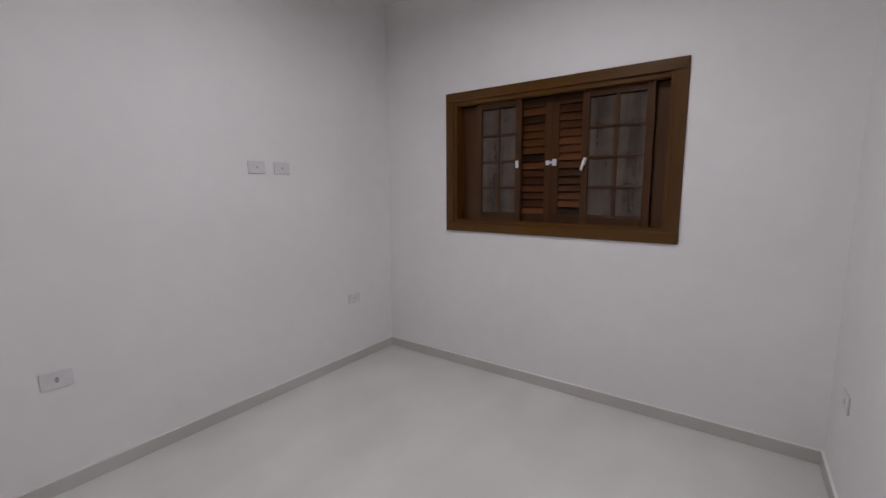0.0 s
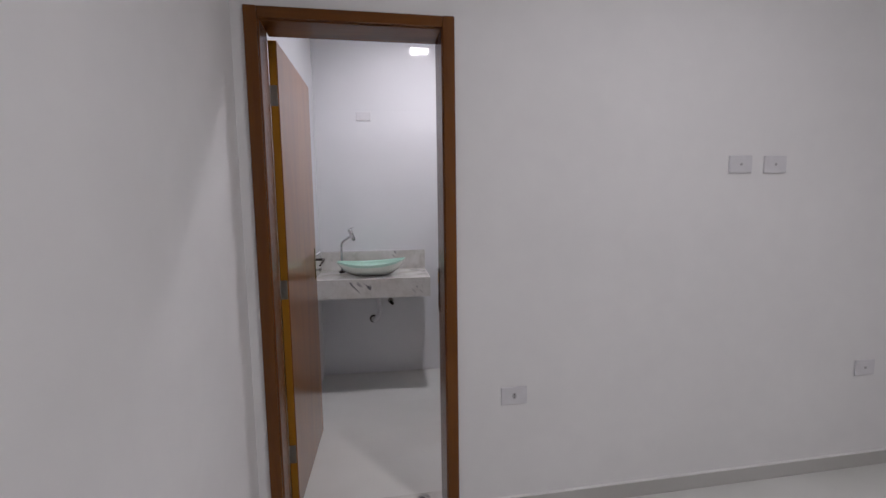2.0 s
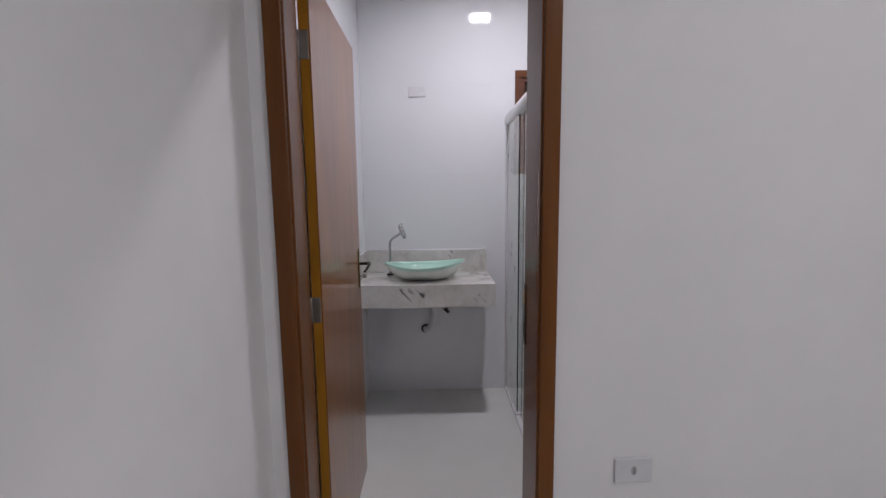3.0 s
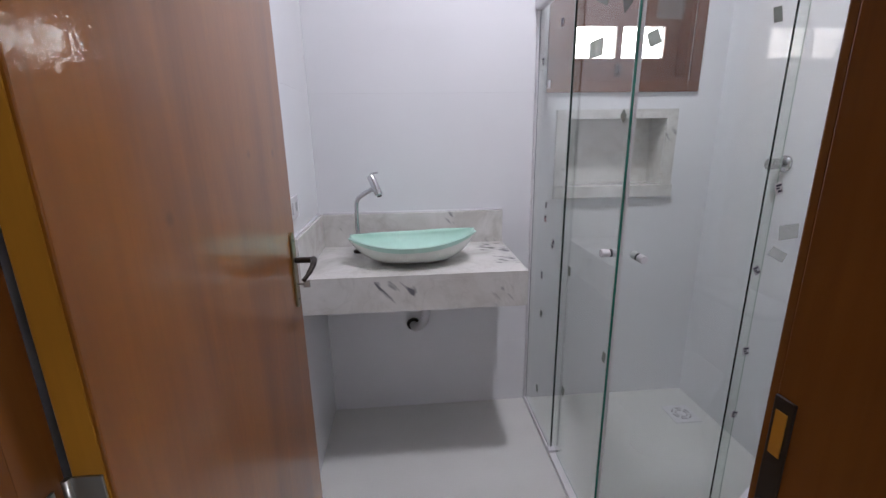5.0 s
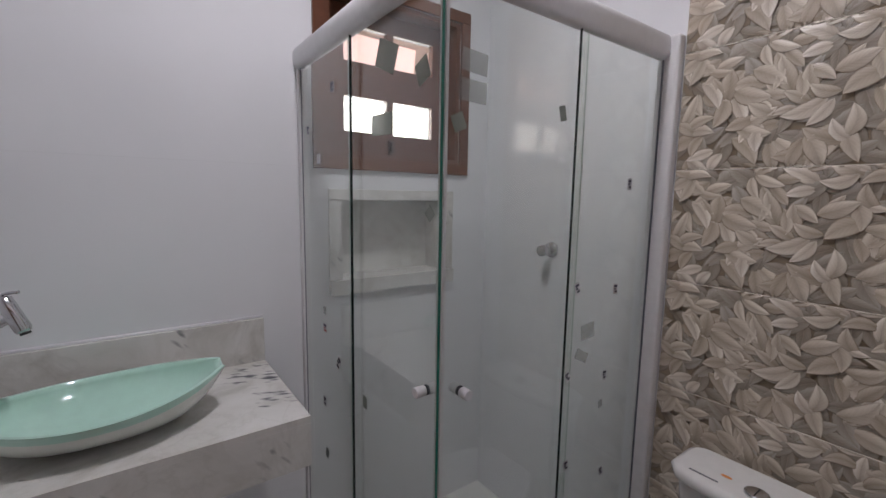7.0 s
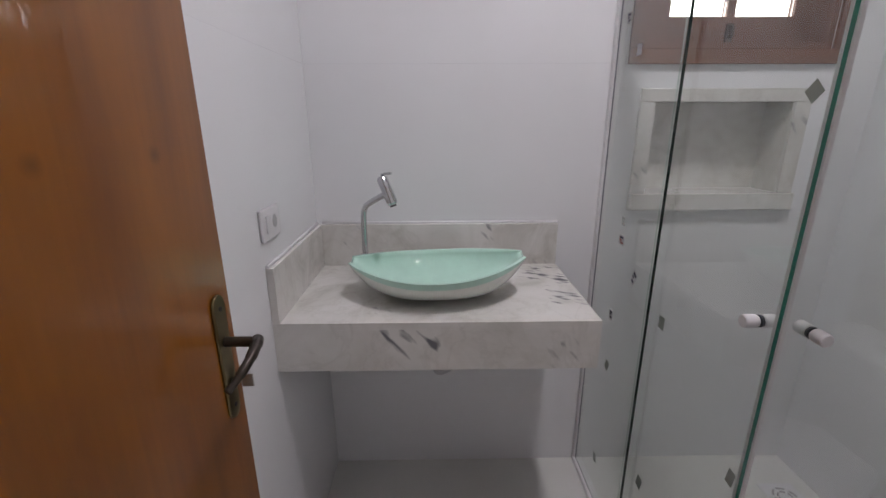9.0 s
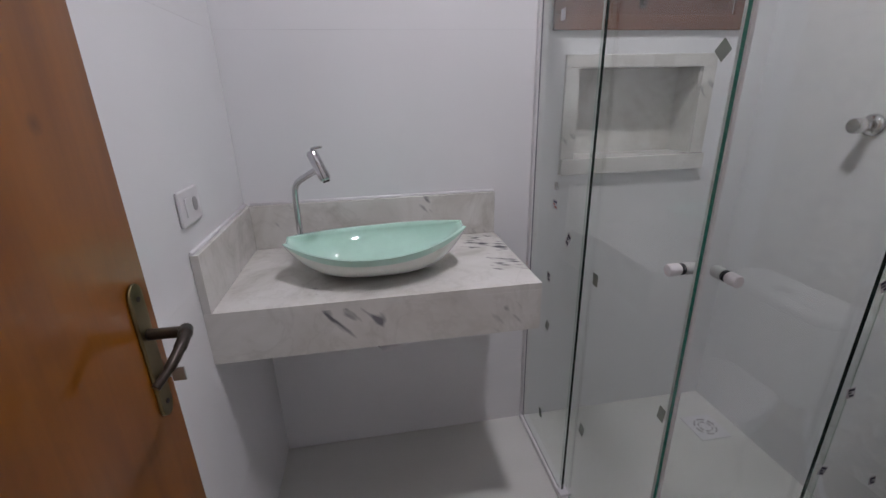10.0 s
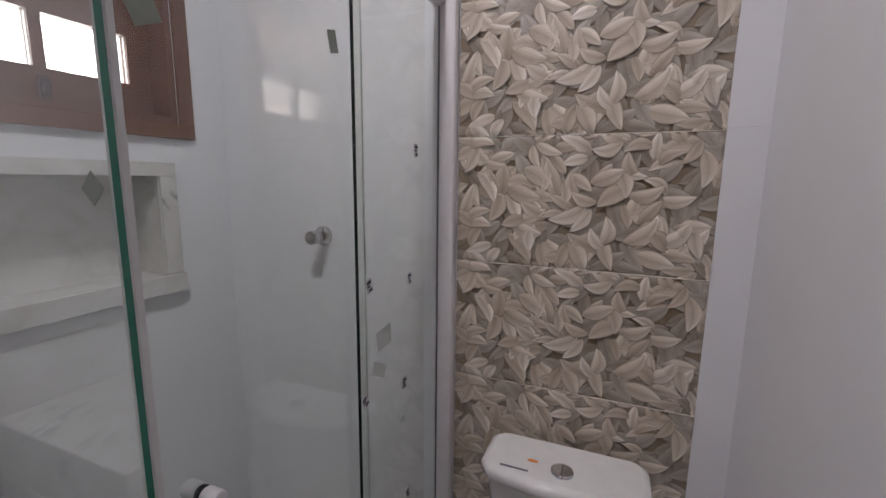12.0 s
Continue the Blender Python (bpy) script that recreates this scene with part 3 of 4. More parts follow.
def louvred_shutter(a, b, x, wa, wb):
    """A louvred leaf between the places a and b with stiles wa and wb wide."""
    lo, hi = z0 + 0.027, z1 - 0.037
    shutter = part("louvred_shutter", one_box(x, x + 0.03, a, a + wa, lo, hi, bevel=0.002), DARK_WOOD_Z, window_1)
    part("stile", one_box(x, x + 0.03, b - wb, b, lo, hi, bevel=0.002), DARK_WOOD_Z, shutter)
    part("rail", one_box(x, x + 0.03, a + wa + 0.0005, b - wb - 0.0005, lo, lo + 0.06, bevel=0.002), DARK_WOOD_Y, shutter)
    part("rail", one_box(x, x + 0.03, a + wa + 0.0005, b - wb - 0.0005, hi - 0.06, hi, bevel=0.002), DARK_WOOD_Y, shutter)
    count = 14
    for k in range(count):
        z = lo + 0.06 + (k + 0.5) * (hi - lo - 0.12) / count
        slat = box(bmesh.new(), -0.004, 0.004, a + wa + 0.001, b - wb - 0.001, -0.031, 0.031, 0.0015)
        slat.transform(Matrix.Translation((x + 0.015, 0, z)) @ Matrix.Rotation(radians(24), 4, "Y"))
        part("slat", slat, SLAT_WOOD, shutter)


louvred_shutter(-1.474, -0.735, EAST + 0.080, 0.05, 0.13)
louvred_shutter(-2.208, -1.476, EAST + 0.080, 0.10, 0.05)
# Board added behind the slats to keep outside light from leaking in.
part("daylight_stop", one_box(EAST + 0.128, EAST + 0.140, y0 + 0.010, y1 - 0.010, z0 + 0.010, z1 - 0.010), DARK_WOOD_Y, window_1)
# white latches
for y, tilt in ((-1.236, 0), (-1.722, 16)):
    latch = box(bmesh.new(), -0.012, 0.0, -0.011, 0.011, -0.028, 0.022, 0.003)
    tube(latch, [(-0.010, 0, 0.004), (-0.024, 0, 0.002)], 0.007, 10)
    if tilt:
        box(latch, -0.028, -0.018, -0.008, 0.008, -0.062, 0.006, 0.003)
    latch.transform(Matrix.Translation((EAST + 0.0355, y, 1.615)) @ Matrix.Rotation(radians(tilt), 4, "X"))
    part("latch", latch, WHITE_PLASTIC, window_1, "white latch")
bolt = bmesh.new()
box(bolt, EAST + 0.068, EAST + 0.0795, -1.514, -1.484, 1.595, 1.640, 0.003)
box(bolt, EAST + 0.068, EAST + 0.0795, -1.464, -1.436, 1.600, 1.632, 0.003)
box(bolt, EAST + 0.062, EAST + 0.070, -1.505, -1.450, 1.610, 1.624, 0.003)
part("bolt", bolt, WHITE_PLASTIC, window_1, "white sliding bolt")


# ---- plates on the walls ----
def wall_plate(name, label, m, holes="socket", width=0.122, height=0.082):
    """A switch or socket plate, built facing -y round its centre and placed by m."""
    ob = thing(name, m.translation, label, "socket" if holes == "socket" else "wall plate")
    base = box(bmesh.new(), -width / 2, width / 2, -0.009, -0.0003, -height / 2, height / 2, 0.004)
    base.transform(m)
    part("plate", base, WHITE_PLASTIC, ob)
    if holes == "socket":
        face = bmesh.new()
        ring = [(0.0095 * math.cos(a), 0.0150 * math.sin(a)) for a in (math.pi * k / 8 for k in range(16))]
        loft(face, [[(x, y, z) for x, z in ring] for y in (-0.0096, -0.0088)])
        face.transform(m)
        insert = part("insert", face, GREY_PLASTIC, ob)
        for dz in (-0.007, 0.0, 0.007):
            pin = tube(bmesh.new(), [(0.001 if dz == 0 else 0.0, -0.0104, dz), (0.001 if dz == 0 else 0.0, -0.0097, dz)], 0.0022, 8)
            pin.transform(m)
            part("pin_hole", pin, DARK, insert)
    if holes == "jack":
        pin = tube(bmesh.new(), [(0, -0.012, 0), (0, -0.0088, 0)], 0.006, 12)
        pin.transform(m)
        part("jack", pin, GREY_PLASTIC, ob)
    if holes == "switch":
        key_bm = box(bmesh.new(), -0.034, -0.012, -0.0125, -0.009, -0.022, 0.022, 0.0015)
        key_bm.transform(m)
        part("rocker", key_bm, WHITE_PLASTIC, ob)
        ring = [(0.024 + 0.013 * math.cos(a), 0.017 * math.sin(a)) for a in (math.pi * k / 8 for k in range(16))]
        face = loft(bmesh.new(), [[(x, y, z) for x, z in ring] for y in (-0.0105, -0.0088)])
        face.transform(m)
        part("insert", face, GREY_PLASTIC, ob)
    return ob


wall_plate("wall_socket", "white wall socket low beside the door", pose(0.988, 0, 0.561))
wall_plate("wall_socket", "white wall socket low near the room corner", pose(2.885, 0, 0.546), "jack")
wall_plate("antenna_plate", "white antenna socket plate at television height", pose(2.080, 0, 1.583), "jack")
wall_plate("wall_socket", "white wall socket at television height", pose(2.266, 0, 1.583), "jack")
wall_plate("wall_socket", "white wall socket low on the wall behind", pose(2.93, SOUTH, 0.50, 0, 0, 180))
wall_plate("blank_plate", "white blank wall plate above the wash basin", pose(0.330, BN, 2.128), "none", 0.118, 0.070)
wall_plate("light_switch", "white switch and socket plate over the vanity", pose(BW, 1.385, 1.147, 0, 0, 90), "switch", 0.116, 0.082)

# ---- ceiling lamps ----
for lx, ly, side, watts, tint, spread in LAMPS:
    lamp = thing("ceiling_lamp", (lx, ly, CEIL), "square white LED ceiling panel, switched on", "lamp", "ceiling lamps")
    h = side / 2
    rim = bmesh.new()
    for a in ((-h - 0.012, h + 0.012, -h - 0.012, -h), (-h - 0.012, h + 0.012, h, h + 0.012), (-h - 0.012, -h, -h, h), (h, h + 0.012, -h, h)):
        box(rim, lx + a[0], lx + a[1], ly + a[2], ly + a[3], CEIL - 0.014, CEIL - 0.0005)
    part("rim", rim, WHITE_PLASTIC, lamp)
    part("diffuser", one_box(lx - h, lx + h, ly - h, ly + h, CEIL - 0.010, CEIL - 0.0008), LIT, lamp)


# ---- vanity ----
CT, CF, CR = 0.889, 1.333, 0.802       # top, front and end of the worktop
vanity = thing("vanity_top", (0.37, 1.58, 0.745), "white marble vanity top with dark veins and splashbacks", "vanity")
part("slab", one_box(BW + 0.0005, CR, CF, BN - 0.0005, CT - 0.02, CT, bevel=0.0004), TOP_MARBLE, vanity)
part("apron", one_box(BW + 0.0005, CR, CF, CF + 0.02, 0.748, CT - 0.0201, bevel=0.0003), MARBLE, vanity)
part("end_apron", one_box(CR - 0.02, CR, CF + 0.0203, BN - 0.0005, 0.748, CT - 0.0201, bevel=0.0003), MARBLE, vanity)
part("back_splash", one_box(BW + 0.0205, CR, BN - 0.0205, BN - 0.0006, CT + 0.0003, 1.041, bevel=0.0015), MARBLE, vanity)
part("side_splash", one_box(BW + 0.0006, BW + 0.0202, CF, BN - 0.0006, CT + 0.0003, 1.041, bevel=0.0015), MARBLE, vanity)

for a, b in (((BW + 0.02, BN - 0.004), (CR, BN - 0.004)), ((BW + 0.004, CF + 0.002), (BW + 0.004, BN - 0.006))):
    part("sealant", tube(bmesh.new(), [(*a, 1.0435), (*b, 1.0435)], 0.0055, 10), WHITE_PLASTIC, vanity, "white sealant bead")

# boat-shaped glass basin
BX, BY, BL, BH = 0.370, 1.530, 0.258, 0.166


def basin_skin(grow, floor_z):
    """Grid of the basin's skin: along its length, and across it from the front rim over the bottom to the back rim."""
    grid = []
    for i in range(49):
        u = -1 + 2 * i / 48
        w = ((BH - 0.036) * (1 - abs(u) ** 2.2) ** 0.95 + 0.034) + grow
        rim = 0.981 + 0.026 * abs(u) ** 2.0 + 0.007 * u
        deep = (rim - floor_z) * (1 - abs(u) ** 3.2) + 0.010 + grow * 0.5
        row = []
        for k in range(25):
            a = math.pi * k / 24
            lean = 1 - 0.35 * math.sin(a) ** 2 * (1 - abs(u) ** 2)
            row.append(Vector((BX + u * (BL + grow), BY - w * math.cos(a) * lean, rim - deep * math.sin(a) ** 0.85)))
        grid.append(row)
    return grid


def skin_mesh(bm, grid, rim_index=0):
    vs = [[bm.verts.new(p) for p in row] for row in grid]
    for a, b in zip(vs, vs[1:]):
        for k in range(len(a) - 1):
            f = bm.faces.new((a[k], a[k + 1], b[k + 1], b[k]))
            f.smooth = True
            if k in (0, len(a) - 2):
                f.material_index = rim_index
    return vs


basin = thing("wash_basin", (BX, BY, CT), "boat-shaped mint glass wash basin on the marble top", "wash basin")
bm = bmesh.new()
inner = basin_skin(-0.007, 0.903)
vi = skin_mesh(bm, inner)
outer_rim = basin_skin(0.0, 0.890)
top = [[bm.verts.new(row[0]) for row in outer_rim], [bm.verts.new(row[-1]) for row in outer_rim]]
for i in range(48):
    for side, k in ((0, 0), (1, -1)):
        bm.faces.new((vi[i][k], vi[i + 1][k], top[side][i + 1], top[side][i]))
for i in (0, 48):
    cap = [bm.verts.new(p) for p in outer_rim[i][1:-1]]
    cap = [top[0][i]] + cap + [top[1][i]]
    for k in range(24):
        bm.faces.new((vi[i][k], vi[i][k + 1], cap[k + 1], cap[k]))
part("bowl_lining", bm, MINT, basin, "glossy mint green lining")
bm = bmesh.new()
skin_mesh(bm, outer_rim, 1)
part("bowl_shell", bm, [BOWL_WHITE, MINT], basin, "glossy pale outer shell")
part("foot", tube(bmesh.new(), [(BX, BY, CT + 0.0005), (BX, BY, 0.896)], [0.05, 0.06], 24), BOWL_WHITE, basin)

# tall faucet
faucet = thing("faucet", (0.130, 1.690, CT), "tall chrome basin faucet with an angled spout", "faucet")
part("base_ring", tube(bmesh.new(), [(0.130, 1.690, CT + 0.0004), (0.130, 1.690, CT + 0.010), (0.130, 1.690, CT + 0.014)], [0.024, 0.024, 0.014], 24), DARK_BRONZE, faucet, "dark base ring")
part("pipe", tube(bmesh.new(), smooth_line([(0.130, 1.690, CT + 0.012), (0.130, 1.690, 1.00), (0.131, 1.690, 1.095), (0.139, 1.682, 1.125), (0.160, 1.655, 1.146), (0.222, 1.580, 1.188)]), 0.0095, 16), CHROME, faucet)
head = part("head", tube(bmesh.new(), [(0.209, 1.568, 1.238), (0.211, 1.567, 1.233), (0.240, 1.553, 1.166), (0.242, 1.552, 1.160)], [0.012, 0.016, 0.016, 0.013], 18), CHROME, faucet)
part("nozzle", tube(bmesh.new(), [(0.2425, 1.5517, 1.159), (0.244, 1.551, 1.154)], 0.010, 14), DARK, head)
part("lever", tube(bmesh.new(), smooth_line([(0.210, 1.567, 1.238), (0.214, 1.565, 1.246), (0.240, 1.552, 1.250)], 5), 0.0035, 8), CHROME, head)

# drain pipe and stop valve below
trap = thing("sink_drain", (0.36, BN, 0.46), "white plastic drain hose under the vanity", "drain pipe")
part("hose", tube(bmesh.new(), smooth_line([(0.378, 1.56, 0.855), (0.39, 1.58, 0.76), (0.42, 1.64, 0.64), (0.41, 1.71, 0.53), (0.375, 1.765, 0.475), (0.362, BN - 0.004, 0.468)]), [0.019 + 0.002 * (k % 2) for k in range(41)], 16), WHITE_PLASTIC, trap)
part("wall_flange", tube(bmesh.new(), [(0.362, BN - 0.0006, 0.468), (0.362, BN - 0.012, 0.468)], [0.034, 0.028], 22), DARK_BRONZE, trap, "dark wall flange")
stop_valve = thing("stop_valve", (0.505, BN, 0.61), "small chrome stop valve under the vanity", "valve")
bm = tube(bmesh.new(), [(0.505, BN - 0.0006, 0.62), (0.505, BN - 0.006, 0.62), (0.505, BN - 0.0065, 0.62), (0.505, BN - 0.05, 0.62)], [0.024, 0.022, 0.010, 0.010], 16)
part("body", bm, CHROME, stop_valve)
part("knob", tube(bmesh.new(), [(0.505, BN - 0.045, 0.62), (0.528, BN - 0.062, 0.60)], 0.012, 12), DARK_BRONZE, stop_valve)


# ---- shower enclosure ----
SX, SY, RAIL0, RAIL1 = 0.950, 0.980, 1.898, 1.972
shower = thing("shower_enclosure", (1.39, 1.40, 0.0), "white framed glass corner shower with sliding doors", "shower")


def rail_ring(along, at):
    """Oval section of the top rail, across the x or y axis."""
    pts = []
    for k in range(18):
        a = 2 * math.pi * k / 18
        side, up = 0.026 * math.copysign(abs(math.cos(a)) ** 0.7, math.cos(a)), 0.037 * math.copysign(abs(math.sin(a)) ** 0.7, math.sin(a))
        mid = (RAIL0 + RAIL1) / 2
        pts.append((at[0], at[1] + side, mid + up) if along == "x" else (at[0] + side, at[1], mid + up))
    return pts


part("top_rail", loft(bmesh.new(), [rail_ring("y", (SX + 0.006, y)) for y in (SY + 0.006, BN - 0.001)]), WHITE_METAL, shower, "rounded white aluminium top rail")
part("top_rail", loft(bmesh.new(), [rail_ring("x", (x, SY + 0.006)) for x in (SX + 0.006, BE - 0.001)]), WHITE_METAL, shower, "rounded white aluminium top rail")
part("corner_cap", tube(bmesh.new(), [(SX + 0.006, SY + 0.006, RAIL0 - 0.002), (SX + 0.006, SY + 0.006, RAIL1 + 0.002)], 0.029, 18), WHITE_METAL, shower)
part("bottom_track", one_box(SX - 0.012, SX + 0.030, SY + 0.03, BN - 0.001, 0.0005, 0.022, bevel=0.003), WHITE_METAL, shower)
part("bottom_track", one_box(SX - 0.012, BE - 0.001, SY - 0.012, SY + 0.0295, 0.0005, 0.022, bevel=0.003), WHITE_METAL, shower)
part("wall_post", one_box(SX - 0.010, SX + 0.028, BN - 0.024, BN - 0.0006, 0.023, RAIL0 - 0.001, bevel=0.003), WHITE_METAL, shower)
part("wall_post", one_box(BE - 0.036, BE - 0.0006, SY - 0.046, SY + 0.024, 0.0005, RAIL1 - 0.004, bevel=0.008), WHITE_METAL, shower)
part("wall_gasket", one_box(BE - 0.042, BE - 0.0362, SY - 0.003, SY + 0.005, 0.023, RAIL0 - 0.001), GASKET, shower)
part("wall_gasket", one_box(SX - 0.002, SX + 0.006, BN - 0.029, BN - 0.0242, 0.023, RAIL0 - 0.001), GASKET, shower)
part("track_clip", one_box(SX - 0.014, SX + 0.034, 1.372, 1.404, 0.0222, 0.036, bevel=0.003), WHITE_PLASTIC, shower)


def glass_sheet(name, a, axis, edges, far=None):
    """A sheet of glass whose narrow edges are painted as light leaves them; axis is the one across the sheet; a far
    edge may be paler.
    """
    bm = one_box(*a)
    for f in bm.faces:
        if abs(f.normal[axis]) < 0.5:
            f.material_index = 2 if f.normal[1 - axis] > 0.5 else 1
    ob = part(name, bm, [GLASS, edges, far or edges], shower)
    ob.visible_shadow = False
    return ob


BOT, TOP = 0.024, RAIL0 + 0.004
glass_sheet("fixed_panel", (SX - 0.002, SX + 0.006, 1.395, BN - 0.025, BOT, TOP), 0, DARK_EDGE)
side_door = glass_sheet("sliding_door", (SX + 0.016, SX + 0.024, SY + 0.012, 1.432, BOT, TOP), 0, EDGE_GLASS, LIT_EDGE)
glass_sheet("fixed_panel", (1.392, BE - 0.037, SY - 0.002, SY + 0.006, BOT, TOP), 1, DARK_EDGE)
front_door = glass_sheet("sliding_door", (SX + 0.034, 1.436, SY + 0.014, SY + 0.022, BOT, TOP), 1, EDGE_GLASS, LIT_EDGE)
part("door_seal", one_box(SX + 0.026, SX + 0.0335, SY + 0.010, SY + 0.026, BOT, TOP), SEAL, front_door, "pale magnetic door seal")


def knob(door_part, centre, way):
    c, w = Vector(centre), Vector(way)
    for s in (-1, 1):
        part("knob", tube(bmesh.new(), [c + s * w * d for d in (0.0062, 0.009, 0.030, 0.033)], [0.0108, 0.0128, 0.0128, 0.0108], 18), WHITE_PLASTIC, door_part, "white plastic door knob")
    part("knob_ring", tube(bmesh.new(), [c - w * 0.006, c + w * 0.006], 0.0118, 18), RUBBER, door_part)


knob(side_door, (SX + 0.020, SY + 0.055, 1.034), (1, 0, 0))
knob(front_door, (SX + 0.088, SY + 0.018, 1.028), (0, 1, 0))

# leftover stickers on the glass: along the sheet, height, width, height, turn, style
FRONT_STICKERS = [
    (1.652, 1.518, 0.020, 0.032, 0, "print"), (1.615, 1.205, 0.022, 0.030, 0, "print"), (1.586, 0.941, 0.022, 0.030, 4, "print"),
    (1.601, 0.619, 0.020, 0.028, -18, "print"), (1.430, 1.227, 0.022, 0.032, -16, "print"), (1.407, 0.978, 0.020, 0.030, -30, "print"),
    (1.421, 0.705, 0.022, 0.030, -8, "print"), (1.488, 1.095, 0.062, 0.046, -6, "pale"), (1.466, 1.026, 0.060, 0.030, 28, "pale"),
    (1.574, 0.851, 0.020, 0.024, -12, "pale"), (1.350, 1.687, 0.024, 0.038, -14, "green"),
    (1.420, 0.470, 0.022, 0.028, 20, "print"), (1.596, 0.400, 0.020, 0.028, -10, "print"),
    (1.055, 1.757, 0.072, 0.046, 4, "pale"), (1.052, 1.697, 0.076, 0.046, 2, "pale"), (1.014, 1.629, 0.034, 0.036, -24, "green"),
]
SIDE_STICKERS = [
    (1.728, 1.684, 0.026, 0.030, 0, "print"), (1.515, 1.786, 0.026, 0.028, 0, "print"), (1.603, 1.033, 0.034, 0.030, 0, "red"),
    (1.493, 0.948, 0.026, 0.046, 32, "print"), (1.616, 0.772, 0.026, 0.034, 0, "print"), (1.602, 0.588, 0.024, 0.034, 20, "green"),
    (1.346, 0.875, 0.026, 0.036, 0, "green"), (1.014, 0.691, 0.020, 0.036, 8, "green"), (1.334, 0.357, 0.026, 0.040, 12, "green"),
    (1.612, 0.193, 0.024, 0.034, -15, "green"), (1.634, 1.584, 0.030, 0.030, 0, "white"), (1.243, 1.648, 0.105, 0.052, 2, "green"),
    (1.218, 1.805, 0.10, 0.066, 24, "green"), (1.059, 1.738, 0.048, 0.050, -22, "green"), (1.026, 1.436, 0.027, 0.027, 45, "green"),
    (1.605, 1.092, 0.022, 0.026, 0, "pale"),
]
STYLES = {"print": (STICKER_WHITE, "small white printed sticker"), "pale": (STICKER_PALE, "pale adhesive label residue"), "green": (STICKER, "grey-green paper sticker"),
          "white": (STICKER_WHITE, "small white sticker"), "red": (STICKER_WHITE, "small red and white label")}


def sticker(m, w, h, style):
    ob = thing("glass_sticker", m.translation, STYLES[style][1] + " on the shower glass", "sticker", "stickers on the shower glass")
    base = box(bmesh.new(), -w / 2, w / 2, -0.0007, -0.0001, -h / 2, h / 2)
    base.transform(m)
    part("paper", base, STYLES[style][0], ob)
    if style in ("print", "red"):
        for k, (p, q, r, s) in enumerate(((-0.38, 0.38, 0.16, 0.38), (-0.38, 0.10, -0.08, 0.08), (-0.20, 0.38, -0.38, -0.18))):
            bar = box(bmesh.new(), p * w, q * w, -0.0011, -0.0008, r * h, s * h)
            bar.transform(m)
            part("print", bar, RED_INK if style == "red" and k else INK, ob)


for u, z, w, h, turn, style in FRONT_STICKERS:
    y = SY - 0.0021 if u > 1.39 else SY + 0.0139
    sticker(Matrix.Translation((u, y, z)) @ Matrix.Rotation(radians(turn), 4, "Y"), w, h, style)
for u, z, w, h, turn, style in SIDE_STICKERS:
    x = SX - 0.0021 if u > 1.395 else SX + 0.0159
    sticker(Matrix.Translation((x, u, z)) @ pose(0, 0, 0, 0, 0, -90) @ Matrix.Rotation(radians(turn), 4, "Y"), w, h, style)

# valve on the wall
valve = thing("shower_valve", (BE, 1.405, 1.262), "chrome shower valve knob on the tiled wall", "valve")
part("escutcheon", tube(bmesh.new(), [(BE - 0.0006, 1.405, 1.262), (BE - 0.008, 1.405, 1.262), (BE - 0.014, 1.405, 1.262)], [0.032, 0.031, 0.018], 26), CHROME, valve)
part("stem", tube(bmesh.new(), [(BE - 0.0142, 1.405, 1.262), (BE - 0.038, 1.405, 1.262)], 0.014, 18), CHROME, valve)
part("knob", tube(bmesh.new(), [(BE - 0.0385, 1.405, 1.262), (BE - 0.042, 1.405, 1.262), (BE - 0.070, 1.405, 1.262), (BE - 0.074, 1.405, 1.262)], [0.019, 0.022, 0.022, 0.018], 22), CHROME, valve)

# floor drain
drain = thing("floor_drain", (1.70, 1.60, 0.0), "square white floor drain grate in the shower", "drain")
part("grate_frame", one_box(1.632, 1.768, 1.532, 1.668, 0.0004, 0.004, bevel=0.001), WHITE_PLASTIC, drain)
for r in (0.026, 0.042):
    ringbm = bmesh.new()
    for k in range(6):
        pts = [(1.70 + r * math.cos(a), 1.60 + r * math.sin(a), 0.0045) for a in (math.pi * (k / 3 + 0.045 * j) for j in range(6))]
        tube(ringbm, pts, 0.004, 6)
    part("slots", ringbm, GREY_PLASTIC, drain)

# niche with a marble surround
a0, a1, b0, b1 = NICHE
niche = thing("shower_niche", ((a0 + a1) / 2, BN, b0), "recessed shower niche framed in white marble", "niche")
part("top_band", one_box(a0 - 0.052, a1 + 0.052, BN - 0.012, BN - 0.0005, b1, b1 + 0.042, bevel=0.002), NICHE_MARBLE, niche)
part("sill", one_box(a0 - 0.052, a1 + 0.052, BN - 0.026, BN + 0.12, b0 - 0.052, b0 + 0.006, bevel=0.002), NICHE_MARBLE, niche)
for p, q in ((a0 - 0.052, a0), (a1, a1 + 0.052)):
    part("side_band", one_box(p, q, BN - 0.012, BN - 0.0005, b0 + 0.0065, b1 - 0.0005, bevel=0.002), NICHE_MARBLE, niche)
part("niche_back", one_box(a0 - 0.01, a1 + 0.01, BN + 0.1205, BN + 0.135, b0, b1 + 0.01), NICHE_MARBLE, niche)
for p, q in ((a0 - 0.012, a0 + 0.0005), (a1 - 0.0005, a1 + 0.012)):
    part("niche_side", one_box(p, q, BN + 0.0003, BN + 0.120, b0 + 0.0065, b1), NICHE_MARBLE, niche)
part("niche_top", one_box(a0 + 0.001, a1 - 0.001, BN + 0.0003, BN + 0.120, b1 - 0.0005, b1 + 0.012), NICHE_MARBLE, niche)

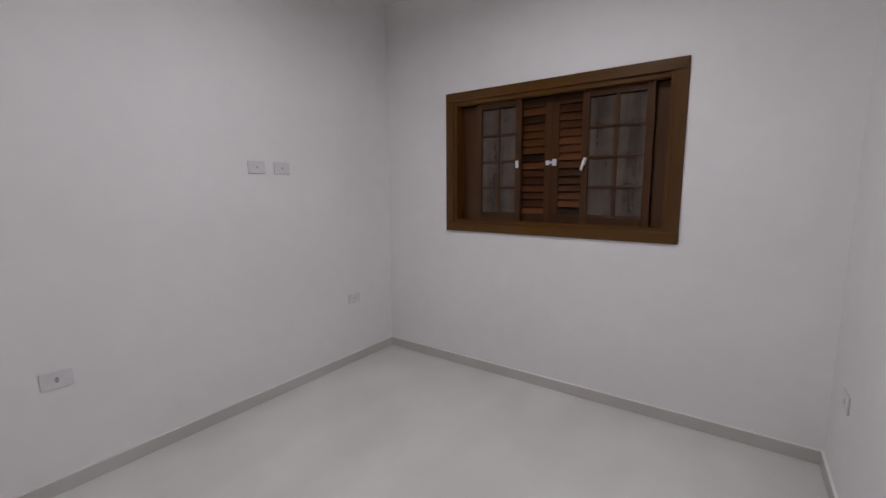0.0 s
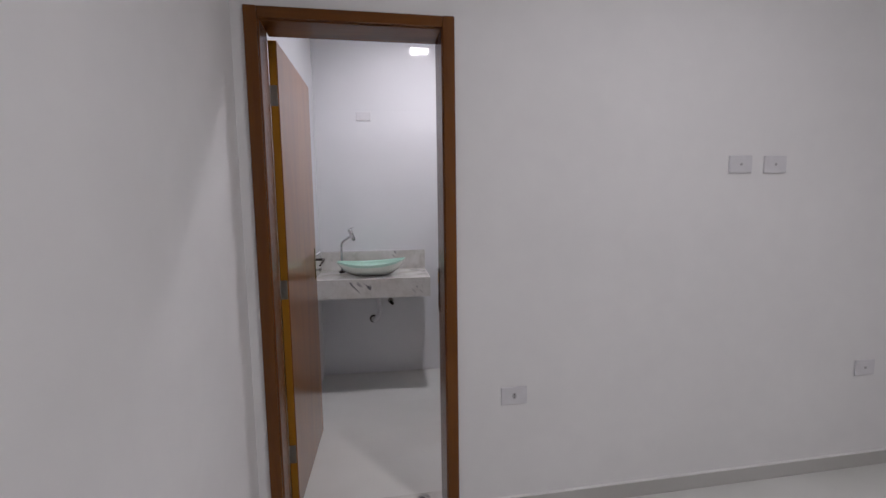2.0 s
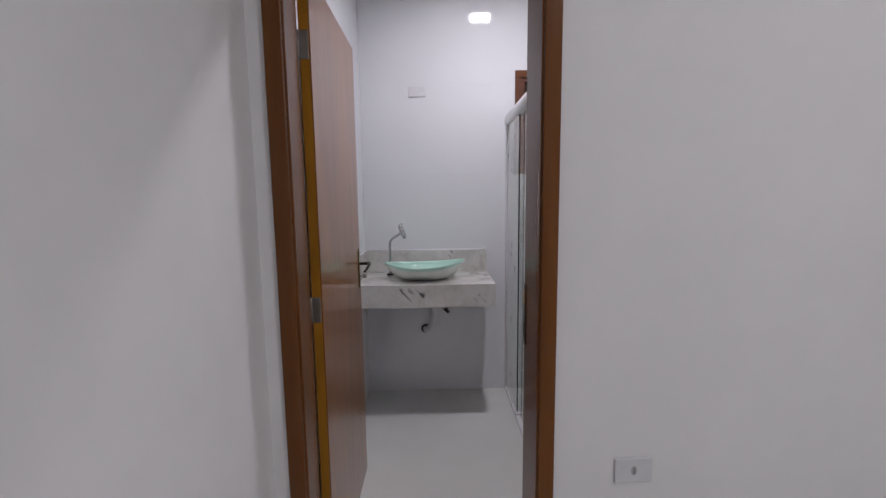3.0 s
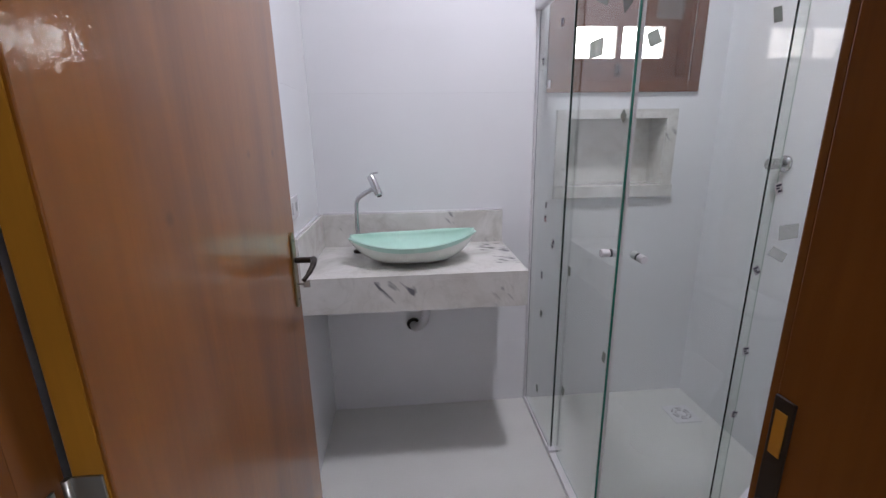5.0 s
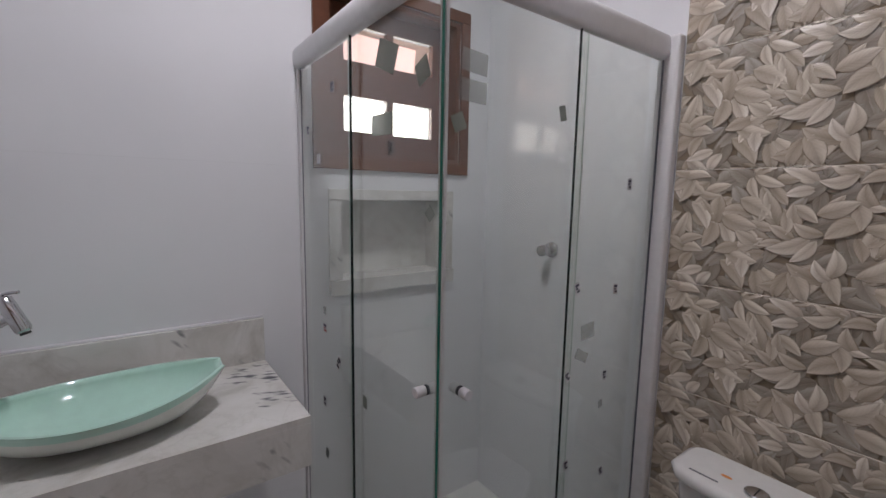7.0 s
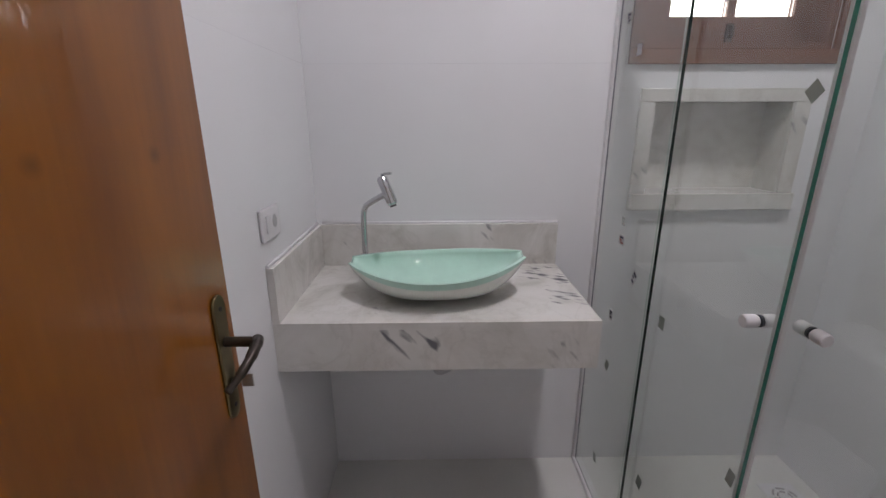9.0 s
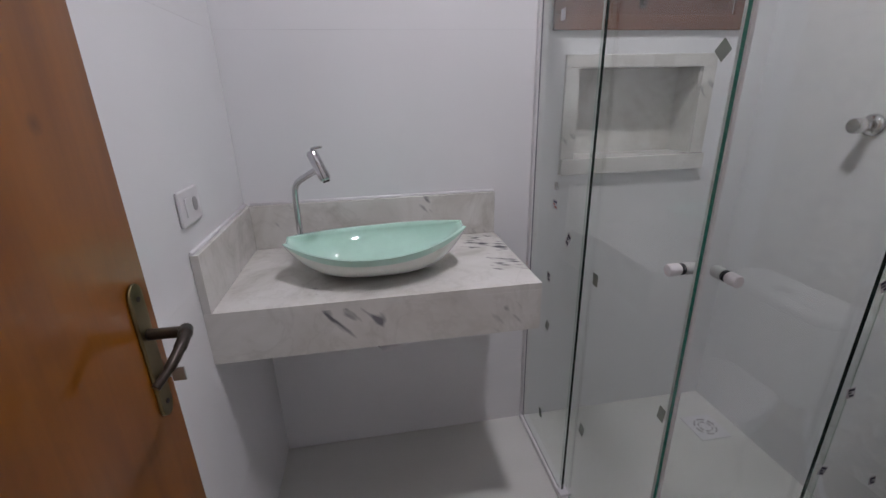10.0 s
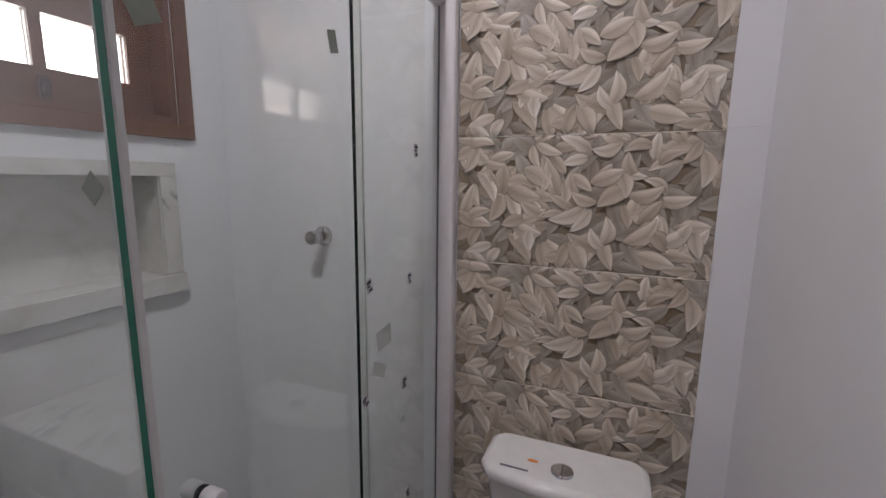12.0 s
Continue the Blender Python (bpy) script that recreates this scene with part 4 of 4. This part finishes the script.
# ---- bathroom window ----
p0, p1, q0, q1 = BWIN
window_2 = thing("window_2", ((p0 + p1) / 2, BN, q0), "dark wooden bathroom window with four bright panes", "window")
window_2["kind"] = "structure"
for z in ((q0 - 0.046, q0), (q1, q1 + 0.046)):
    part("level_trim", one_box(p0 - 0.046, p1 + 0.046, BN - 0.014, BN - 0.0005, *z, bevel=0.002), FRAME_WOOD_X, window_2)
for x in ((p0 - 0.046, p0), (p1, p1 + 0.046)):
    part("side_trim", one_box(*x, BN - 0.0138, BN - 0.0005, q0 + 0.0005, q1 - 0.0005, bevel=0.002), SASH_WOOD, window_2)
for x in ((p0, p0 + 0.02), (p1 - 0.02, p1)):
    part("lining", one_box(*x, BN + 0.0003, BN + 0.15, q0, q1), SASH_WOOD, window_2)
for z in ((q0, q0 + 0.02), (q1 - 0.02, q1)):
    part("lining", one_box(p0 + 0.0205, p1 - 0.0205, BN + 0.0003, BN + 0.15, *z), SASH_WOOD, window_2)
COLS, ROWS, WY = ((1.155, 1.346), (1.374, 1.572)), ((1.722, 1.858), (1.990, 2.124)), BN + 0.076
sash = bmesh.new()
for r in cut(p0 + 0.021, p1 - 0.021, q0 + 0.021, q1 - 0.021, [(*c, *r) for c in COLS for r in ROWS]):
    box(sash, r[0], r[1], WY, WY + 0.03, r[2], r[3])
sash_part = part("sash", sash, SASH_WOOD, window_2)
for c in COLS:
    for r in ROWS:
        pane = part("pane", one_box(c[0] + 0.0003, c[1] - 0.0003, WY + 0.012, WY + 0.016, r[0] + 0.0003, r[1] - 0.0003), PANE, sash_part)
        pane.visible_shadow = False
part("latch", box(box(bmesh.new(), 1.348, 1.372, WY - 0.010, WY - 0.0005, 1.64, 1.70, 0.003), 1.352, 1.368, WY - 0.022, WY - 0.010, 1.655, 1.69, 0.003), DARK_BRONZE, window_2)


# ---- toilet ----
toilet = thing("toilet", (1.55, 0.59, 0.0), "white ceramic close-coupled toilet with a dual-flush button", "toilet")
TY, TB = 0.590, BE - 0.048


def tank_ring(z, half, front, curve, steps=16):
    """Outline of the cistern at a height: straight back, rounded corners and a bowed front."""
    pts = [(TB - 0.034, TY - half), (TB - 0.016, TY - half + 0.004), (TB - 0.004, TY - half + 0.016), (TB, TY - half + 0.034),
           (TB, TY + half - 0.034), (TB - 0.004, TY + half - 0.016), (TB - 0.016, TY + half - 0.004), (TB - 0.034, TY + half)]
    for k in range(steps + 1):
        s = 1 - 2 * k / steps
        bow = (1 - abs(s) ** 2.2) * curve
        corner = 0.022 * max(0.0, (abs(s) - 0.86) / 0.14) ** 2
        pts.append((front - bow + corner, TY + half * s))
    return [(x, y, z) for x, y in pts]


part("cistern", loft(bmesh.new(), [tank_ring(z, h, f, c) for z, h, f, c in ((0.385, 0.150, 1.672, 0.018), (0.40, 0.160, 1.665, 0.020), (0.60, 0.178, 1.650, 0.024), (0.701, 0.184, 1.645, 0.026))]), CERAMIC, toilet)
lid = part("cistern_lid", loft(bmesh.new(), [tank_ring(z - 0.011, h * 1.03, f, c) for z, h, f, c in ((0.714, 0.186, 1.640, 0.027), (0.722, 0.193, 1.632, 0.030), (0.742, 0.195, 1.630, 0.031), (0.751, 0.191, 1.635, 0.030), (0.755, 0.180, 1.648, 0.026))]), CERAMIC, toilet)
button = part("flush_button", tube(bmesh.new(), [(1.672, TY, 0.7442), (1.672, TY, 0.749), (1.672, TY, 0.751)], [0.028, 0.027, 0.022], 26), CHROME, lid, "round chrome dual-flush button")
part("button_split", one_box(1.652, 1.692, TY - 0.0012, TY + 0.0012, 0.7512, 0.7520), DARK, button)
line = bmesh.new()
for k in range(9):
    box(line, 1.641 - 0.001 * (k % 2), 1.647, TY + 0.078 + 0.008 * k, TY + 0.0845 + 0.008 * k, 0.7441, 0.7445)
part("printed_line", line, INK, lid, "thin unreadable printed line")
ring = [(1.688 + 0.006 * math.cos(a), TY + 0.074 + 0.014 * math.sin(a)) for a in (2 * math.pi * k / 18 for k in range(18))]
part("printed_mark", loft(bmesh.new(), [[(x, y, z) for x, y in ring] for z in (0.7441, 0.7445)]), ORANGE, lid, "small orange printed mark")
bowl = bmesh.new()
rings = []
for z, cx, rx, ry in ((0.0, 1.50, 0.17, 0.105), (0.02, 1.50, 0.17, 0.105), (0.12, 1.49, 0.15, 0.095), (0.24, 1.45, 0.20, 0.135), (0.34, 1.43, 0.245, 0.175), (0.385, 1.43, 0.25, 0.182)):
    rings.append([(cx + rx * math.cos(a), TY + ry * math.sin(a), z) for a in (2 * math.pi * k / 32 for k in range(32))])
part("bowl", loft(bowl, rings), CERAMIC, toilet)
seat = loft(bmesh.new(), [[(1.43 + (0.25 + g) * math.cos(a), TY + (0.182 + g) * math.sin(a), z) for a in (2 * math.pi * k / 32 for k in range(32))] for z, g in ((0.3855, 0.0), (0.392, 0.004), (0.404, 0.004), (0.410, -0.004))])
part("seat_lid", seat, WHITE_PLASTIC, toilet)
supply = thing("water_hose", (BE, 0.86, 0.2), "white flexible water hose beside the toilet", "hose")
part("hose", tube(bmesh.new(), smooth_line([(BE - 0.012, 0.912, 0.318), (1.800, 0.930, 0.296), (1.776, 0.943, 0.245), (1.750, 0.938, 0.165), (1.738, 0.905, 0.110), (1.732, 0.850, 0.095), (1.732, 0.795, 0.150), (1.738, 0.745, 0.270), (1.740, 0.720, 0.3835)]), 0.0085, 12), WHITE_PLASTIC, supply)
part("wall_nut", tube(bmesh.new(), [(BE - 0.0006, 0.910, 0.320), (BE - 0.020, 0.912, 0.318)], [0.020, 0.013], 16), CHROME, supply)

# ---- outside the bathroom window ----
setting("ground", one_box(-400, 400, -400, 400, -0.30, -0.2), GROUND, "pale concrete yard outside")
setting("backdrop", one_box(-12, 14, 6.2, 6.4, -0.2, 4.5), GLOWING_BACKDROP, "plain white backdrop that glows in place of daylight across the yard")
setting("boundary_wall", one_box(-1.2, -1.0, 2.2, 6.1, -0.2, 3.2), paint("pink_cream_render", (0.80, 0.60, 0.52), 0.85, 0.1), "pinkish cream rendered wall beside the yard")
setting("roof_eave", one_box(-1.0, 4.0, BN + 0.1505, 3.50, 2.36, 2.44), EAVE, "terracotta-coloured roof soffit outside the window")

# ---- wall tiles, the leaf-relief panel last ----
def tile_rows(step, start, top):
    z, out = start, []
    while z < top:
        out.append((max(z, 0.0), min(z + step, top)))
        z += step
    return out


JOINT = 0.00012
ROW = tile_rows(0.61, -0.26, CEIL)
for name, wall, u0, u1, holes, build in (
        ("north", wall_north, BW, BE, [(p0, p1, q0, q1), NICHE], lambda bm, r: box(bm, r[0], r[1], BN, BN + SKIN, r[2], r[3])),
        ("west", wall_bath_west, 0.17, BN, [], lambda bm, r: box(bm, BW - SKIN, BW, r[0], r[1], r[2], r[3])),
        ("east", wall_bath_east, BS, BN, [(0.297, 0.932, 0.0, CEIL)], lambda bm, r: box(bm, BE, BE + SKIN, r[0], r[1], r[2], r[3]))):
    for z0_, z1_ in ROW:
        u = u0
        while u < u1 - 1e-4:
            v = min(u + (1.2 if name == "north" else 1.7), u1)
            pieces = cut(u + JOINT, v - JOINT, z0_ + JOINT, z1_ - JOINT, holes)
            if pieces:
                bm = bmesh.new()
                for r in pieces:
                    build(bm, r)
                part("tile", bm, TILE, wall)
            u = v

LW, LH = 0.635, 0.345


def leaf_shape(bm, cx, cy, length, width, turn, lift, bend, shade, mat_index=0):
    """One pointed leaf, cupped along its midrib, lying on the tile's face (y up, x across, z out of the wall)."""
    uv, tone = bm.loops.layers.uv.verify(), bm.loops.layers.uv.get("tone")
    n, c, s = 8, math.cos(turn), math.sin(turn)
    rows = []
    for i in range(n + 1):
        t = i / n
        half = 0.5 * width * math.sin(math.pi * t ** 0.85) ** 0.8
        row = []
        for side in (-1.0, -0.5, 0.0, 0.5, 1.0):
            lx = (t - 0.5) * length
            ly = side * half + bend * length * (t - 0.5) ** 2 * 2
            out = lift + 0.0036 * (1 - abs(side) ** 1.5) * (half / (0.5 * width)) - 0.0014 * (1 if side == 0 else 0) + 0.0040 * (t - 0.4)
            x = min(max(cx + lx * c - ly * s, -LW / 2), LW / 2)
            y = min(max(cy + lx * s + ly * c, -LH / 2), LH / 2)
            rim = min(1.0, 0.2 + (LW / 2 - abs(x)) / 0.04, 0.45 + (LH / 2 - abs(y)) / 0.02)
            row.append((bm.verts.new((x, y, max(out * rim, 0.0005))), t, side))
        rows.append(row)
    for a, b in zip(rows, rows[1:]):
        for k in range(4):
            quad = (a[k], a[k + 1], b[k + 1], b[k])
            f = bm.faces.new([q[0] for q in quad])
            f.smooth, f.material_index = True, mat_index
            for loop, q in zip(f.loops, quad):
                loop[uv].uv = (q[1], q[2])
                loop[tone].uv = (shade, 0.5)


def leaf_bmesh():
    bm = bmesh.new()
    bm.loops.layers.uv.new("leaf")
    bm.loops.layers.uv.new("tone")
    return bm


def leaf_data(name, bm):
    me = bpy.data.meshes.new(name)
    bm.to_mesh(me)
    bm.free()
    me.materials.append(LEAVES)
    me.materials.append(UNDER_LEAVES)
    return me


rng = random.Random(11)
bed, joined, single_leaves = leaf_bmesh(), leaf_bmesh(), []
# a bed of loose leaves in the darker shaded print, then fans of three to five broad leaves that spread from a stem
for i in range(15):
    for j in range(9):
        cx, cy = (-7 + i + rng.uniform(-0.4, 0.4)) * 0.045, (-4 + j + rng.uniform(-0.4, 0.4)) * 0.042
        length = rng.uniform(0.07, 0.11)
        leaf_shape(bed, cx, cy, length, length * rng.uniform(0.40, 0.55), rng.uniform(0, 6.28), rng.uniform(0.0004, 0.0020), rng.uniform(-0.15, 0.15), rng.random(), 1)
centres, tries = [], 0
while len(centres) < 54 and tries < 4000:
    tries += 1
    cx, cy = rng.uniform(-LW / 2 + 0.01, LW / 2 - 0.01), rng.uniform(-LH / 2 + 0.01, LH / 2 - 0.01)
    if all((cx - a) ** 2 + (cy - b) ** 2 > 0.051 ** 2 for a, b in centres):
        centres.append((cx, cy))
for cx, cy in centres:
    flow, count = rng.uniform(0, 6.28), rng.choice((2, 2, 3, 3))
    for k in range(count):
        turn = flow + (k - (count - 1) / 2) * rng.uniform(0.55, 0.95) + rng.uniform(-0.2, 0.2)
        length = rng.uniform(0.064, 0.104)
        bx, by = cx + rng.uniform(0.0, 0.022) * math.cos(turn), cy + rng.uniform(0.0, 0.022) * math.sin(turn)
        shape = (bx + 0.5 * length * math.cos(turn), by + 0.5 * length * math.sin(turn), length, length * rng.uniform(0.38, 0.54), turn,
                 0.0026 + 0.0008 * rng.randrange(5) + rng.uniform(0, 0.0008), rng.uniform(-0.4, 0.4), rng.random())
        leaf_shape(joined, *shape)
        one = leaf_bmesh()
        leaf_shape(one, *shape)
        single_leaves.append(leaf_data("leaf", one))
bed_mesh, joined_mesh = leaf_data("leaf_bed", bed), leaf_data("leaf_relief", joined)
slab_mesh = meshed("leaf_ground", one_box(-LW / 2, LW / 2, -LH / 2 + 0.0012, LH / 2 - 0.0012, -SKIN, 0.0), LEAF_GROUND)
FACE = Matrix(((0, 0, -1, 0), (-1, 0, 0, 0), (0, 1, 0, 0), (0, 0, 0, 1)))    # tile across -> -y, up -> z, out -> -x
for k in range(-3, 6):
    zc = 0.874 + (k + 0.5) * LH
    if zc - LH / 2 < -0.3 or zc + LH / 2 > CEIL + 0.02:
        continue
    if zc - LH / 2 < 0:
        continue
    m = Matrix.Translation((BE, 0.6145, zc)) @ FACE
    slab = new("leaf_tile", slab_mesh)
    slab.parent, slab.matrix_basis = wall_bath_east, m
    flat = Matrix.Diagonal((1, 0.992, 1, 1))
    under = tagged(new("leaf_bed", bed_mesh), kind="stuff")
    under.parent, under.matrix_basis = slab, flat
    if k in (0, 1):                          # the two tiles that the walk passes nearest
        for me in single_leaves:
            leaf = new("leaf", me)
            leaf.parent, leaf.matrix_basis = slab, flat
    else:
        relief = tagged(new("leaf_relief", joined_mesh), kind="stuff")
        relief.parent, relief.matrix_basis = slab, flat
for k in range(-2, 6):
    part("grout_line", one_box(BE - 0.0034, BE + 0.002, 0.298, 0.931, 0.874 + k * LH - 0.0009, 0.874 + k * LH + 0.0009), CREAM_GROUT, wall_bath_east)
low = 0.874 - 2 * LH
part("tile", box(bmesh.new(), BE, BE + SKIN, 0.298, 0.931, 0.0, low - 0.001), LEAF_GROUND, wall_bath_east)
high = 0.874 + 6 * LH
part("tile", box(bmesh.new(), BE, BE + SKIN, 0.298, 0.931, high + 0.001, CEIL), LEAF_GROUND, wall_bath_east)

for ob in (wall_east, window_1, baseboard_east, bead_east):
    ob.matrix_basis = EAST_TURN @ ob.matrix_basis
for ob in bath_things:
    ob.matrix_basis = BATH_TURN @ ob.matrix_basis
